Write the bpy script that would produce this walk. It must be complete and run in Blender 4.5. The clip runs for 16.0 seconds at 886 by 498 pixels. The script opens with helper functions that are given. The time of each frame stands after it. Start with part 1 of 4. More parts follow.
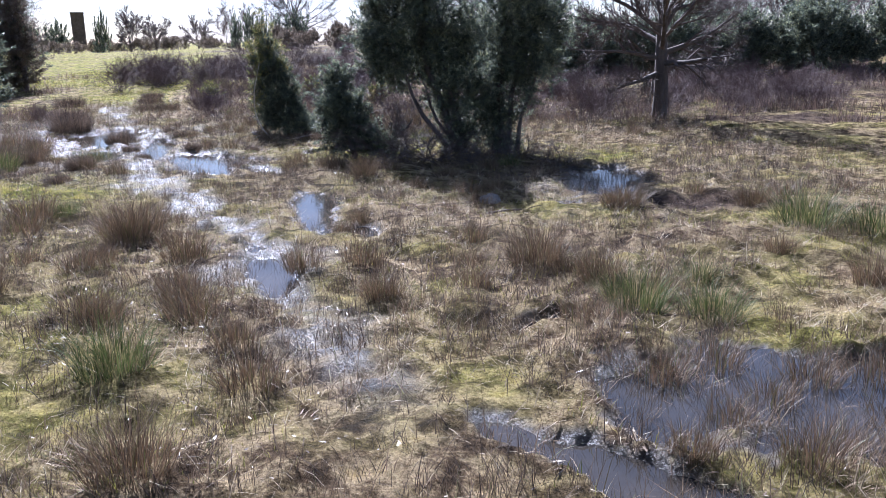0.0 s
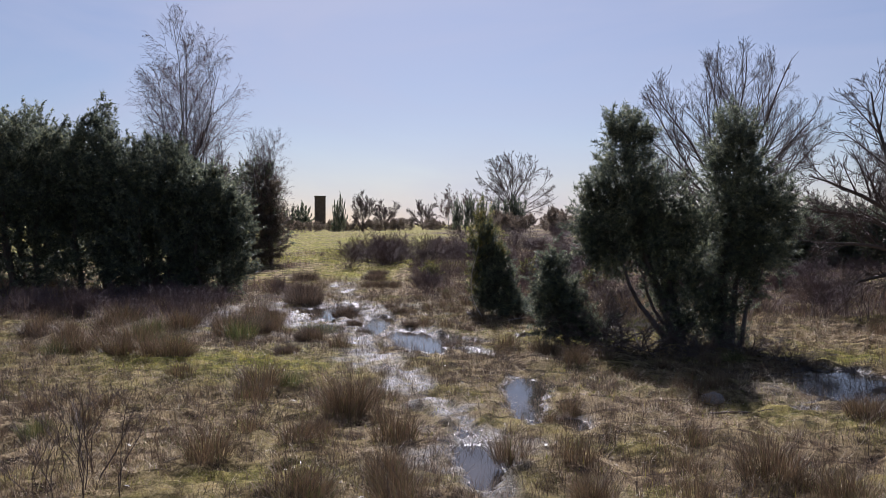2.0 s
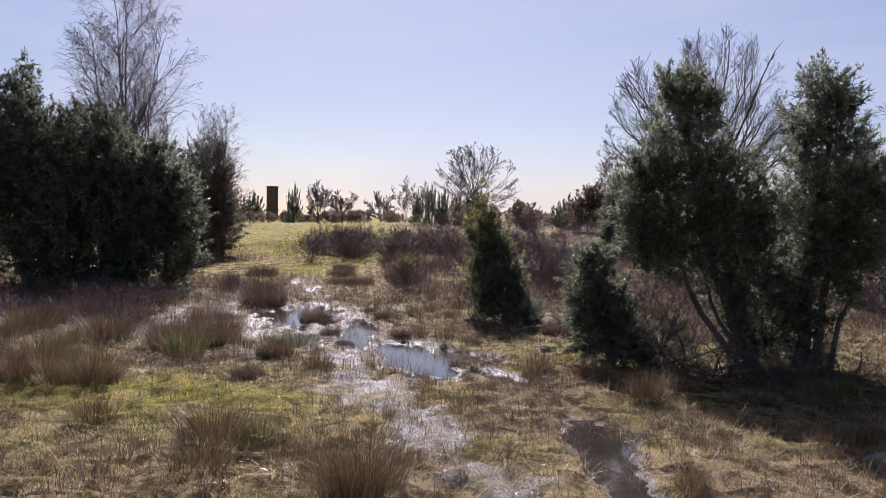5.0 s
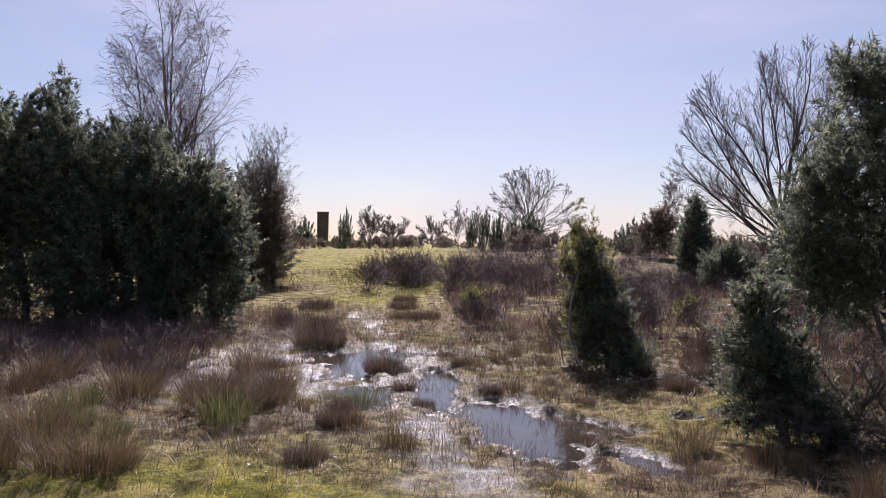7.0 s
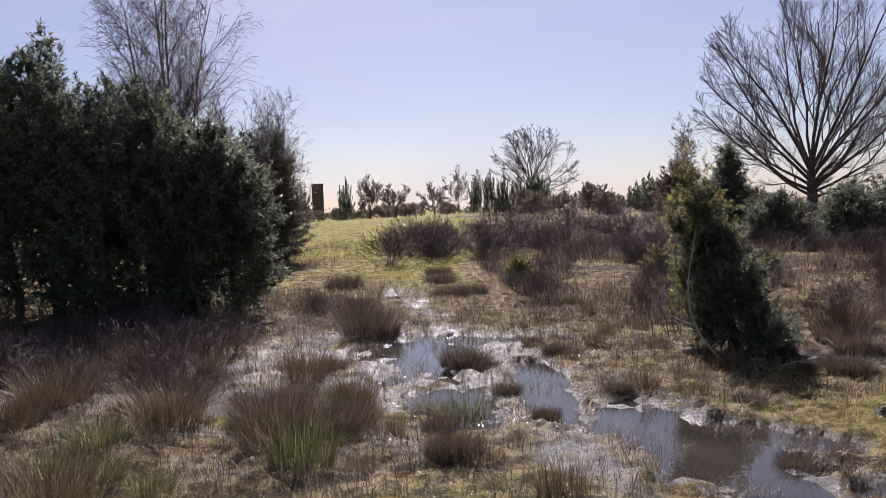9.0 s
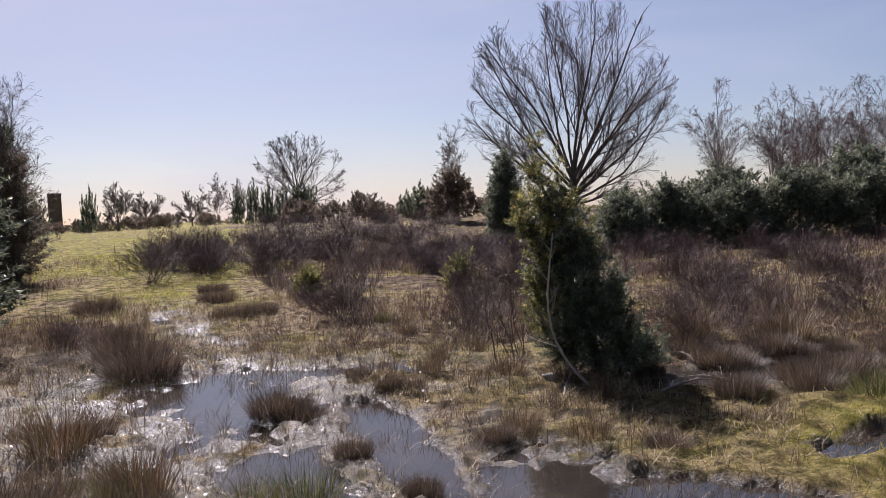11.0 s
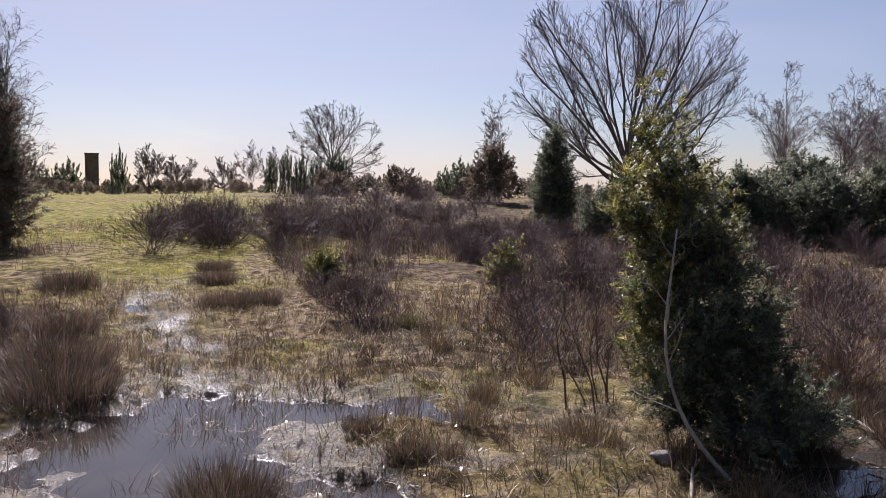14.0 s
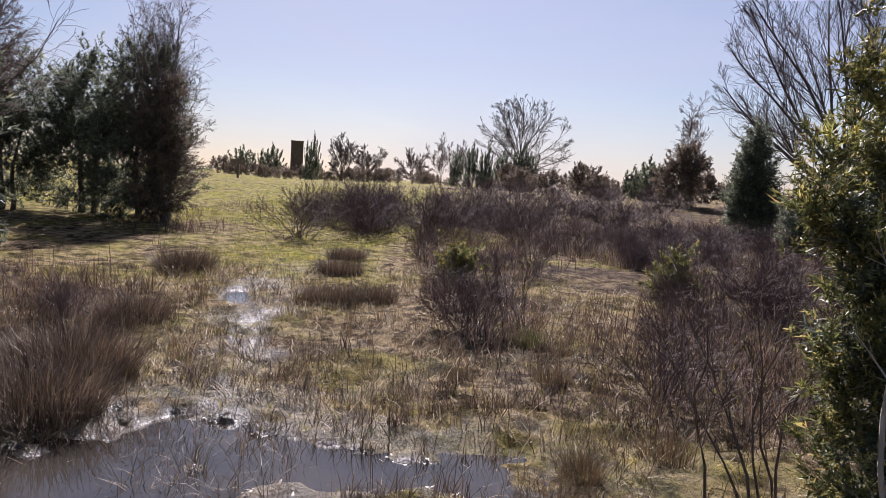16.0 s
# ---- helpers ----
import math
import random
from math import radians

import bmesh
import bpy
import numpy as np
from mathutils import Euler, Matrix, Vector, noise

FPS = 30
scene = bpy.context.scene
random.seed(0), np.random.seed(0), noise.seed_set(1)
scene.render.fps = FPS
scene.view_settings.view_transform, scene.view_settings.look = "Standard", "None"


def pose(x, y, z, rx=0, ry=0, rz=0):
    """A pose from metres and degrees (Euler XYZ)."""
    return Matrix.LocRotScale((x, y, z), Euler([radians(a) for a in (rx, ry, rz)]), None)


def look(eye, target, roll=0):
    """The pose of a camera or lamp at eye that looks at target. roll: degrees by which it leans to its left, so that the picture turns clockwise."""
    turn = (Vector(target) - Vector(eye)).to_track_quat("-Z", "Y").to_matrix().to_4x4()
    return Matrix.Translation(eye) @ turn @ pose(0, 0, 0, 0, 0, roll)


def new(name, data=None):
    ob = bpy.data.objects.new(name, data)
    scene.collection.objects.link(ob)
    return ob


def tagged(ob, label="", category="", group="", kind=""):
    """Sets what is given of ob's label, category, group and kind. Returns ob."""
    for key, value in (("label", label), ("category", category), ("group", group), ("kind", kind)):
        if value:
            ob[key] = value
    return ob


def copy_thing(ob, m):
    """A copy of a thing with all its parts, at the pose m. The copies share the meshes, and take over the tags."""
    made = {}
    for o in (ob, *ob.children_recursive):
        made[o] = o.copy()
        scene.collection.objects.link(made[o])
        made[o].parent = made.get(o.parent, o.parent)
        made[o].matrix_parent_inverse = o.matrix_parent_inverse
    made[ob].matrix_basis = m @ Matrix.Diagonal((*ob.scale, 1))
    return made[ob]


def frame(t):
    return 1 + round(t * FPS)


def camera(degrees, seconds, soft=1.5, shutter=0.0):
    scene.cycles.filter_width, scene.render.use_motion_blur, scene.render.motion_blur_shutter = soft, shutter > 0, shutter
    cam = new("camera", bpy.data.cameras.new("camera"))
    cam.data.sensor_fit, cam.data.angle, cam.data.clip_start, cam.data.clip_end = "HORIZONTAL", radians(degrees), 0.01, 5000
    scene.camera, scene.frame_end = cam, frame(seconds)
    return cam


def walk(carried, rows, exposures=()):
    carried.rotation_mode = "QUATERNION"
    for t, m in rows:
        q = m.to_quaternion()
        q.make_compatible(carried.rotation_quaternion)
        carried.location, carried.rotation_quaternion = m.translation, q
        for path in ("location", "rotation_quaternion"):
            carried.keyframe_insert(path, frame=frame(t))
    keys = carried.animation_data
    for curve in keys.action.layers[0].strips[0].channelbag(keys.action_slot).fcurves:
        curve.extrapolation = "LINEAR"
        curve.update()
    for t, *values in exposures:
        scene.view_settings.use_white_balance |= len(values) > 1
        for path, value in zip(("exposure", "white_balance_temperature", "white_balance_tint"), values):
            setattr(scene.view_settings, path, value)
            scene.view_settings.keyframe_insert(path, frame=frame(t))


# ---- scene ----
cam = camera(56.8, 16.0, 0.8)
PATH = [
    (0, (0.432, 0.381, 1.616), (0.331, 2.316, 1.120), -0.9),
    (0.5, (0.403, 0.385, 1.630), (0.114, 2.323, 1.227), -0.7),
    (1, (0.385, 0.378, 1.647), (-0.030, 2.313, 1.359), -0.6),
    (1.5, (0.389, 0.401, 1.673), (-0.137, 2.326, 1.535), -0.3),
    (2, (0.365, 0.485, 1.666), (-0.235, 2.392, 1.606), 0.2),
    (2.5, (0.173, 0.646, 1.607), (-0.334, 2.580, 1.555), 1.3),
    (3, (-0.066, 0.961, 1.598), (-0.504, 2.912, 1.557), 1.8),
    (3.5, (-0.326, 1.474, 1.604), (-0.848, 3.405, 1.592), 1.2),
    (3.7, (-0.416, 1.663, 1.587), (-0.935, 3.595, 1.585), 1.1),
    (5.8, (-1.364, 3.552, 1.551), (-1.840, 5.491, 1.438), 1.2),
    (6, (-1.451, 3.761, 1.556), (-1.979, 5.687, 1.447), 1.1),
    (6.5, (-1.716, 4.206, 1.544), (-2.287, 6.122, 1.470), 0.8),
    (7, (-2.019, 4.595, 1.577), (-2.620, 6.503, 1.563), 0.9),
    (7.5, (-2.381, 5.054, 1.584), (-3.104, 6.918, 1.594), 0.5),
    (8, (-2.786, 5.374, 1.593), (-3.456, 7.258, 1.562), -0.5),
    (8.2, (-2.918, 5.509, 1.605), (-3.567, 7.400, 1.547), -0.9),
    (10.3, (-4.208, 7.179, 1.478), (-4.561, 9.145, 1.368), -3.3),
    (10.5, (-4.257, 7.330, 1.480), (-4.515, 9.311, 1.376), -2.8),
    (11, (-4.363, 7.744, 1.497), (-4.375, 9.742, 1.405), -2.4),
    (11.5, (-4.425, 8.204, 1.473), (-4.351, 10.203, 1.467), -1.8),
    (12, (-4.526, 8.645, 1.484), (-4.450, 10.643, 1.490), -1.0),
    (12.5, (-4.584, 9.064, 1.494), (-4.569, 11.064, 1.473), -1.4),
    (13, (-4.556, 9.556, 1.486), (-4.689, 11.552, 1.453), -0.9),
    (13.5, (-4.565, 9.936, 1.451), (-4.702, 11.929, 1.355), -0.2),
    (14, (-4.516, 10.257, 1.465), (-4.613, 12.249, 1.324), 0.6),
    (14.5, (-4.317, 10.613, 1.456), (-4.534, 12.600, 1.374), 2.6),
    (15, (-4.203, 10.979, 1.371), (-4.429, 12.959, 1.205), 3.9),
    (15.5, (-4.222, 11.545, 1.417), (-4.536, 13.513, 1.244), 4.7),
    (16, (-4.141, 12.048, 1.363), (-4.692, 13.964, 1.202), 3.4),
]
walk(cam, [(t, look(eye, target, roll)) for t, eye, target, roll in PATH],
     [(0.0, 2.00, 5000, 21), (0.5, 1.80, 5050, 21), (1.0, 1.52, 5200, 22), (1.6, 1.22, 5500, 22), (2.2, 1.08, 5650, 22), (6.0, 1.42, 5900, 28), (8.2, 1.36, 5850, 27), (10.5, 1.28, 5950, 25), (16.0, 1.34, 5900, 25)])

# ---- world, sun ----
SUN_AZ, SUN_EL = 19.0, 38.0     # degrees left of +y, above the horizon
sd = Vector((-math.sin(radians(SUN_AZ)) * math.cos(radians(SUN_EL)), math.cos(radians(SUN_AZ)) * math.cos(radians(SUN_EL)), math.sin(radians(SUN_EL))))
sun_data = bpy.data.lights.new("sun", "SUN")
sun_data.energy, sun_data.angle, sun_data.color = 4.9, radians(0.6), (1.0, 0.93, 0.82)
sun = new("sun", sun_data)
sun.matrix_world = look(sd * 60, (0, 0, 0))
world = bpy.data.worlds.new("sky")
scene.world = world
world.use_nodes = True
wn, wl = world.node_tree.nodes, world.node_tree.links
sky = wn.new("ShaderNodeTexSky")
sky.sky_type, sky.sun_disc = "NISHITA", False
sky.sun_elevation, sky.sun_rotation = radians(SUN_EL), radians(-SUN_AZ)
sky.air_density, sky.dust_density, sky.ozone_density = 1.0, 0.5, 1.2
# thin high cloud drawn over the blue
wtc, wmap = wn.new("ShaderNodeTexCoord"), wn.new("ShaderNodeMapping")
wmap.inputs["Scale"].default_value, wmap.inputs["Rotation"].default_value = (1.2, 3.0, 7.0), (0.2, 0.3, 0.5)
wnoise, wramp, wmix = wn.new("ShaderNodeTexNoise"), wn.new("ShaderNodeValToRGB"), wn.new("ShaderNodeMix")
wnoise.inputs["Scale"].default_value, wnoise.inputs["Detail"].default_value, wnoise.inputs["Distortion"].default_value = 1.1, 6, 0.6
wramp.color_ramp.elements[0].position, wramp.color_ramp.elements[1].position = 0.36, 0.66
wramp.color_ramp.elements[0].color = (0.10, 0.10, 0.10, 1)
wramp.color_ramp.elements[1].color = (0.58, 0.58, 0.58, 1)
wmix.data_type = "RGBA"
wmix.inputs[7].default_value = (8.9, 9.0, 9.7, 1)
wl.new(wtc.outputs["Generated"], wmap.inputs[0])
wl.new(wmap.outputs[0], wnoise.inputs["Vector"])
wl.new(wnoise.outputs["Fac"], wramp.inputs[0])
# thin cloud scatters forward: it is brightest round the sun
wdot, wrange, wmul = wn.new("ShaderNodeVectorMath"), wn.new("ShaderNodeMapRange"), wn.new("ShaderNodeMath")
wdot.operation, wmul.operation = "DOT_PRODUCT", "MULTIPLY"
wdot.inputs[1].default_value = sd
wl.new(wtc.outputs["Generated"], wdot.inputs[0])
wl.new(wdot.outputs["Value"], wrange.inputs["Value"])
for key, v in (("From Min", 0.55), ("From Max", 0.95), ("To Min", 0.25), ("To Max", 1.4)):
    wrange.inputs[key].default_value = v
wl.new(wramp.outputs[0], wmul.inputs[0])
wl.new(wrange.outputs[0], wmul.inputs[1])
wl.new(wmul.outputs[0], wmix.inputs[0])
wl.new(sky.outputs[0], wmix.inputs[6])
wl.new(wmix.outputs[2], wn["Background"].inputs[0])
wn["Background"].inputs[1].default_value = 0.029

# ---- materials ----
def nodes_of(name):
    m = bpy.data.materials.new(name)
    m.use_nodes = True
    nt = m.node_tree
    nt.nodes.clear()
    out = nt.nodes.new("ShaderNodeOutputMaterial")
    return m, nt, out


def node(nt, kind, **values):
    n = nt.nodes.new(kind)
    for key, v in values.items():
        n.inputs[key.replace("_", " ")].default_value = v
    return n


def ramp(nt, fac, stops, interp="LINEAR"):
    r = nt.nodes.new("ShaderNodeValToRGB")
    r.color_ramp.interpolation = interp
    els = r.color_ramp.elements
    while len(els) < len(stops):
        els.new(0.5)
    for e, (p, c) in zip(els, stops):
        e.position, e.color = p, (*c, 1)
    nt.links.new(fac, r.inputs[0])
    return r.outputs[0]


def noise_out(nt, scale, detail=5, rough=0.6, coord="Object"):
    tc = nt.nodes.new("ShaderNodeTexCoord")
    n = node(nt, "ShaderNodeTexNoise", Scale=scale, Detail=detail, Roughness=rough)
    nt.links.new(tc.outputs[coord], n.inputs["Vector"])
    return n.outputs["Fac"]


def mix_col(nt, fac, a, b, mode="MIX"):
    m = nt.nodes.new("ShaderNodeMix")
    m.data_type, m.blend_type = "RGBA", mode
    for sock, v in ((m.inputs[0], fac), (m.inputs[6], a), (m.inputs[7], b)):
        if isinstance(v, (int, float)):
            sock.default_value = v
        elif isinstance(v, tuple):
            sock.default_value = (*v, 1)
        else:
            nt.links.new(v, sock)
    return m.outputs[2]


def blade_material(name, stops, translucent=0.4, rough=0.6, spec=0.3, tuft=0.0):
    """Thin leaves and stems: a colour each, some light passes through."""
    m, nt, out = nodes_of(name)
    geo = nt.nodes.new("ShaderNodeNewGeometry")
    col = ramp(nt, geo.outputs["Random Per Island"], stops)
    big = noise_out(nt, 2.6, 5, 0.65)
    col = mix_col(nt, 0.85, col, ramp(nt, big, [(0.34, (0.38, 0.34, 0.30)), (0.5, (0.95, 0.92, 0.88)), (0.68, (1.55, 1.5, 1.4))]), "MULTIPLY")
    if tuft:
        col = mix_col(nt, 1.0, col, ramp(nt, noise_out(nt, tuft, 3, 0.6), [(0.36, (0.5, 0.55, 0.55)), (0.5, (0.95, 0.97, 0.95)), (0.66, (1.9, 1.8, 1.5))]), "MULTIPLY")
    b = node(nt, "ShaderNodeBsdfPrincipled", Roughness=rough)
    b.inputs["Specular IOR Level"].default_value = spec
    nt.links.new(col, b.inputs["Base Color"])
    if translucent > 0:
        t = nt.nodes.new("ShaderNodeBsdfTranslucent")
        nt.links.new(col, t.inputs["Color"])
        mx = nt.nodes.new("ShaderNodeMixShader")
        mx.inputs[0].default_value = translucent
        nt.links.new(b.outputs[0], mx.inputs[1])
        nt.links.new(t.outputs[0], mx.inputs[2])
        nt.links.new(mx.outputs[0], out.inputs[0])
    else:
        nt.links.new(b.outputs[0], out.inputs[0])
    return m


def rough_material(name, dark, light, scale, bump=0.4, rough=0.85, fine=8.0, stretch=(1, 1, 1)):
    """Bark, stone, brick-like bodies: colour varied at two scales, with relief."""
    m, nt, out = nodes_of(name)
    tc = nt.nodes.new("ShaderNodeTexCoord")
    mp = nt.nodes.new("ShaderNodeMapping")
    mp.inputs["Scale"].default_value = stretch
    nt.links.new(tc.outputs["Object"], mp.inputs[0])
    n1 = node(nt, "ShaderNodeTexNoise", Scale=scale, Detail=6.0, Roughness=0.65)
    n2 = node(nt, "ShaderNodeTexNoise", Scale=scale * fine, Detail=4.0, Roughness=0.6)
    for n in (n1, n2):
        nt.links.new(mp.outputs[0], n.inputs["Vector"])
    col = ramp(nt, n1.outputs["Fac"], [(0.3, dark), (0.7, light)])
    col = mix_col(nt, 0.5, col, ramp(nt, n2.outputs["Fac"], [(0.3, (0.5, 0.5, 0.5)), (0.7, (1.2, 1.2, 1.2))]), "MULTIPLY")
    b = node(nt, "ShaderNodeBsdfPrincipled", Roughness=rough)
    bp = node(nt, "ShaderNodeBump", Strength=bump, Distance=0.02)
    nt.links.new(n2.outputs["Fac"], bp.inputs["Height"])
    nt.links.new(bp.outputs[0], b.inputs["Normal"])
    nt.links.new(col, b.inputs["Base Color"])
    nt.links.new(b.outputs[0], out.inputs[0])
    return m


def ground_material():
    m, nt, out = nodes_of("wet_heath_ground")
    L = nt.links
    wet = nt.nodes.new("ShaderNodeAttribute"); wet.attribute_name = "wet"
    green = nt.nodes.new("ShaderNodeAttribute"); green.attribute_name = "green"
    n_big, n_mid, n_fine = noise_out(nt, 0.7, 4), noise_out(nt, 5.0, 6, 0.7), noise_out(nt, 45.0, 5, 0.7)
    dry = ramp(nt, n_mid, [(0.36, (0.030, 0.021, 0.014)), (0.46, (0.12, 0.085, 0.05)), (0.57, (0.38, 0.30, 0.18)), (0.74, (0.27, 0.20, 0.09))])
    moss = ramp(nt, n_mid, [(0.34, (0.085, 0.085, 0.020)), (0.5, (0.215, 0.215, 0.036)), (0.66, (0.40, 0.35, 0.06))])
    mud = ramp(nt, n_mid, [(0.3, (0.022, 0.017, 0.012)), (0.55, (0.075, 0.058, 0.042)), (0.75, (0.19, 0.155, 0.11))])
    patch = ramp(nt, n_big, [(0.45, (0, 0, 0)), (0.6, (0.6, 0.6, 0.6))])
    mg = nt.nodes.new("ShaderNodeMath"); mg.operation = "MAXIMUM"
    L.new(patch, mg.inputs[0]); L.new(green.outputs["Fac"], mg.inputs[1])
    gm = nt.nodes.new("ShaderNodeMath"); gm.operation = "MULTIPLY"
    L.new(mg.outputs[0], gm.inputs[0]); L.new(ramp(nt, noise_out(nt, 1.6, 5, 0.7), [(0.36, (0.25, 0.25, 0.25)), (0.56, (1, 1, 1))]), gm.inputs[1])
    col = mix_col(nt, gm.outputs[0], dry, moss)
    peat = nt.nodes.new("ShaderNodeAttribute"); peat.attribute_name = "peat"
    litter = ramp(nt, n_mid, [(0.3, (0.026, 0.018, 0.015)), (0.52, (0.062, 0.043, 0.036)), (0.72, (0.16, 0.115, 0.085))])
    col = mix_col(nt, peat.outputs["Fac"], col, litter)
    col = mix_col(nt, wet.outputs["Fac"], col, mud)
    col = mix_col(nt, 0.7, col, ramp(nt, n_fine, [(0.3, (0.35, 0.33, 0.3)), (0.7, (1.35, 1.3, 1.2))]), "MULTIPLY")
    b = node(nt, "ShaderNodeBsdfPrincipled")
    L.new(col, b.inputs["Base Color"])
    sp = nt.nodes.new("ShaderNodeMapRange")
    sp.inputs["To Min"].default_value, sp.inputs["To Max"].default_value = 0.03, 0.45
    L.new(wet.outputs["Fac"], sp.inputs["Value"])
    L.new(sp.outputs[0], b.inputs["Specular IOR Level"])
    rr = nt.nodes.new("ShaderNodeMapRange")
    rr.inputs["To Min"].default_value, rr.inputs["To Max"].default_value = 0.9, 0.40
    L.new(wet.outputs["Fac"], rr.inputs["Value"])
    L.new(rr.outputs[0], b.inputs["Roughness"])
    bp = node(nt, "ShaderNodeBump", Strength=1.0, Distance=0.05)
    bp2 = node(nt, "ShaderNodeBump", Strength=1.0, Distance=0.10)
    L.new(n_mid, bp2.inputs["Height"])
    L.new(n_fine, bp.inputs["Height"])
    L.new(bp2.outputs[0], bp.inputs["Normal"])
    L.new(bp.outputs[0], b.inputs["Normal"])
    L.new(b.outputs[0], out.inputs[0])
    return m


def water_material():
    m, nt, out = nodes_of("bog_water")
    b = node(nt, "ShaderNodeBsdfPrincipled", Roughness=0.02, IOR=1.45)
    col = ramp(nt, noise_out(nt, 1.5, 4), [(0.35, (0.018, 0.016, 0.014)), (0.7, (0.042, 0.035, 0.028))])
    nt.links.new(col, b.inputs["Base Color"])
    bp = node(nt, "ShaderNodeBump", Strength=0.06, Distance=0.02)
    nt.links.new(noise_out(nt, 9.0, 2), bp.inputs["Height"])
    nt.links.new(bp.outputs[0], b.inputs["Normal"])
    nt.links.new(b.outputs[0], out.inputs[0])
    return m


M_GROUND, M_WATER = ground_material(), water_material()
M_STRAW = blade_material("dry_straw", [(0.0, (0.10, 0.065, 0.04)), (0.35, (0.28, 0.21, 0.13)), (0.75, (0.55, 0.46, 0.31)), (0.93, (0.62, 0.55, 0.42)), (1.0, (0.22, 0.22, 0.07))], 0.35)
M_LITTER = blade_material("leaf_litter", [(0.0, (0.07, 0.045, 0.028)), (0.5, (0.20, 0.14, 0.09)), (0.85, (0.42, 0.34, 0.24)), (1.0, (0.55, 0.48, 0.38))], 0.15, 0.42, 0.5)
M_GREEN = blade_material("green_grass", [(0.0, (0.08, 0.095, 0.02)), (0.5, (0.20, 0.20, 0.035)), (1.0, (0.38, 0.33, 0.08))], 0.4)
M_RUSH = blade_material("rush_stems", [(0.0, (0.06, 0.045, 0.03)), (0.45, (0.17, 0.115, 0.07)), (0.8, (0.25, 0.175, 0.105)), (1.0, (0.10, 0.12, 0.035))], 0.15)
M_RUSHG = blade_material("green_rush_stems", [(0.0, (0.05, 0.06, 0.02)), (0.6, (0.09, 0.12, 0.035)), (1.0, (0.30, 0.24, 0.12))], 0.25)
M_HEATH = blade_material("heather_stems", [(0.0, (0.042, 0.029, 0.026)), (0.5, (0.115, 0.078, 0.066)), (0.85, (0.23, 0.16, 0.125)), (1.0, (0.17, 0.15, 0.06))], 0.25)
M_JUN = blade_material("juniper_needles", [(0.0, (0.072, 0.088, 0.075)), (0.6, (0.125, 0.145, 0.112)), (1.0, (0.23, 0.245, 0.155))], 0.45, 0.52, 0.32, 11.0)
# Own colour of the heath bushes; on the lone juniper, sunlight painted as colour.
M_JUNY = blade_material("yellow_green_and_painted_sun_needles", [(0.0, (0.06, 0.075, 0.028)), (0.5, (0.14, 0.15, 0.055)), (0.85, (0.30, 0.28, 0.10)), (1.0, (0.42, 0.30, 0.13))], 0.42, 0.5, 0.4, 13.0)
M_JUNB = blade_material("brown_juniper_needles", [(0.0, (0.08, 0.068, 0.055)), (0.6, (0.17, 0.14, 0.11)), (1.0, (0.28, 0.22, 0.16))], 0.4)
M_BARK = rough_material("grey_brown_bark", (0.045, 0.034, 0.027), (0.15, 0.12, 0.10), 6, 0.6, 0.9, 6, (1, 1, 0.25))
M_TWIG = rough_material("bare_twigs", (0.06, 0.043, 0.035), (0.14, 0.105, 0.085), 9, 0.2)
M_GALE = rough_material("sweet_gale_twigs", (0.055, 0.035, 0.033), (0.16, 0.105, 0.095), 9, 0.2)
M_BIRCH = rough_material("birch_bark", (0.10, 0.09, 0.085), (0.46, 0.44, 0.41), 5, 0.3, 0.7, 4, (1, 1, 2.5))
M_BTWIG = rough_material("birch_twigs", (0.09, 0.055, 0.048), (0.18, 0.125, 0.11), 9, 0.2)
M_STONE = rough_material("grey_stone", (0.14, 0.13, 0.115), (0.34, 0.32, 0.29), 7, 0.7)
M_TOWER = rough_material("dark_weathered_boards", (0.055, 0.042, 0.034), (0.13, 0.10, 0.085), 2.0, 0.4)
M_WOOD = rough_material("weathered_wood", (0.10, 0.08, 0.06), (0.26, 0.22, 0.17), 10, 0.5, 0.9, 5, (1, 1, 0.2))

# ---- geometry helpers ----
def mesh_tris(name, verts, tris, material, smooth=False):
    me = bpy.data.meshes.new(name)
    v, f = np.asarray(verts, np.float32).reshape(-1, 3), np.asarray(tris, np.int32).reshape(-1, 3)
    me.vertices.add(len(v)); me.vertices.foreach_set("co", v.ravel())
    me.loops.add(f.size); me.loops.foreach_set("vertex_index", f.ravel())
    me.polygons.add(len(f))
    me.polygons.foreach_set("loop_start", np.arange(0, f.size, 3, dtype=np.int32))
    me.polygons.foreach_set("use_smooth", np.full(len(f), smooth))
    me.update(calc_edges=True)
    me.materials.append(material)
    return me


def part(name, verts, tris, material, parent=None, label="", smooth=False):
    ob = new(name, mesh_tris(name, verts, tris, material, smooth))
    if parent is not None:
        ob.parent = parent
    if label:
        ob["label"] = label
    return ob


def thing(name, x, y, z, label, category, group="", kind="", rz=0.0, scale=1.0):
    ob = new(name)
    ob.matrix_basis = pose(x, y, z, 0, 0, rz) @ Matrix.Scale(scale, 4)
    ob.empty_display_size = 0.2
    return tagged(ob, label, category, group, kind)


def hash2(ix, iy, seed):
    h = np.sin(ix * 127.1 + iy * 311.7 + seed * 74.7) * 43758.5453
    return h - np.floor(h)


def vnoise(x, y, seed=0):
    ix, iy = np.floor(x), np.floor(y)
    fx, fy = x - ix, y - iy
    fx, fy = fx * fx * (3 - 2 * fx), fy * fy * (3 - 2 * fy)
    a, b = hash2(ix, iy, seed), hash2(ix + 1, iy, seed)
    c, d = hash2(ix, iy + 1, seed), hash2(ix + 1, iy + 1, seed)
    return (a * (1 - fx) + b * fx) * (1 - fy) + (c * (1 - fx) + d * fx) * fy


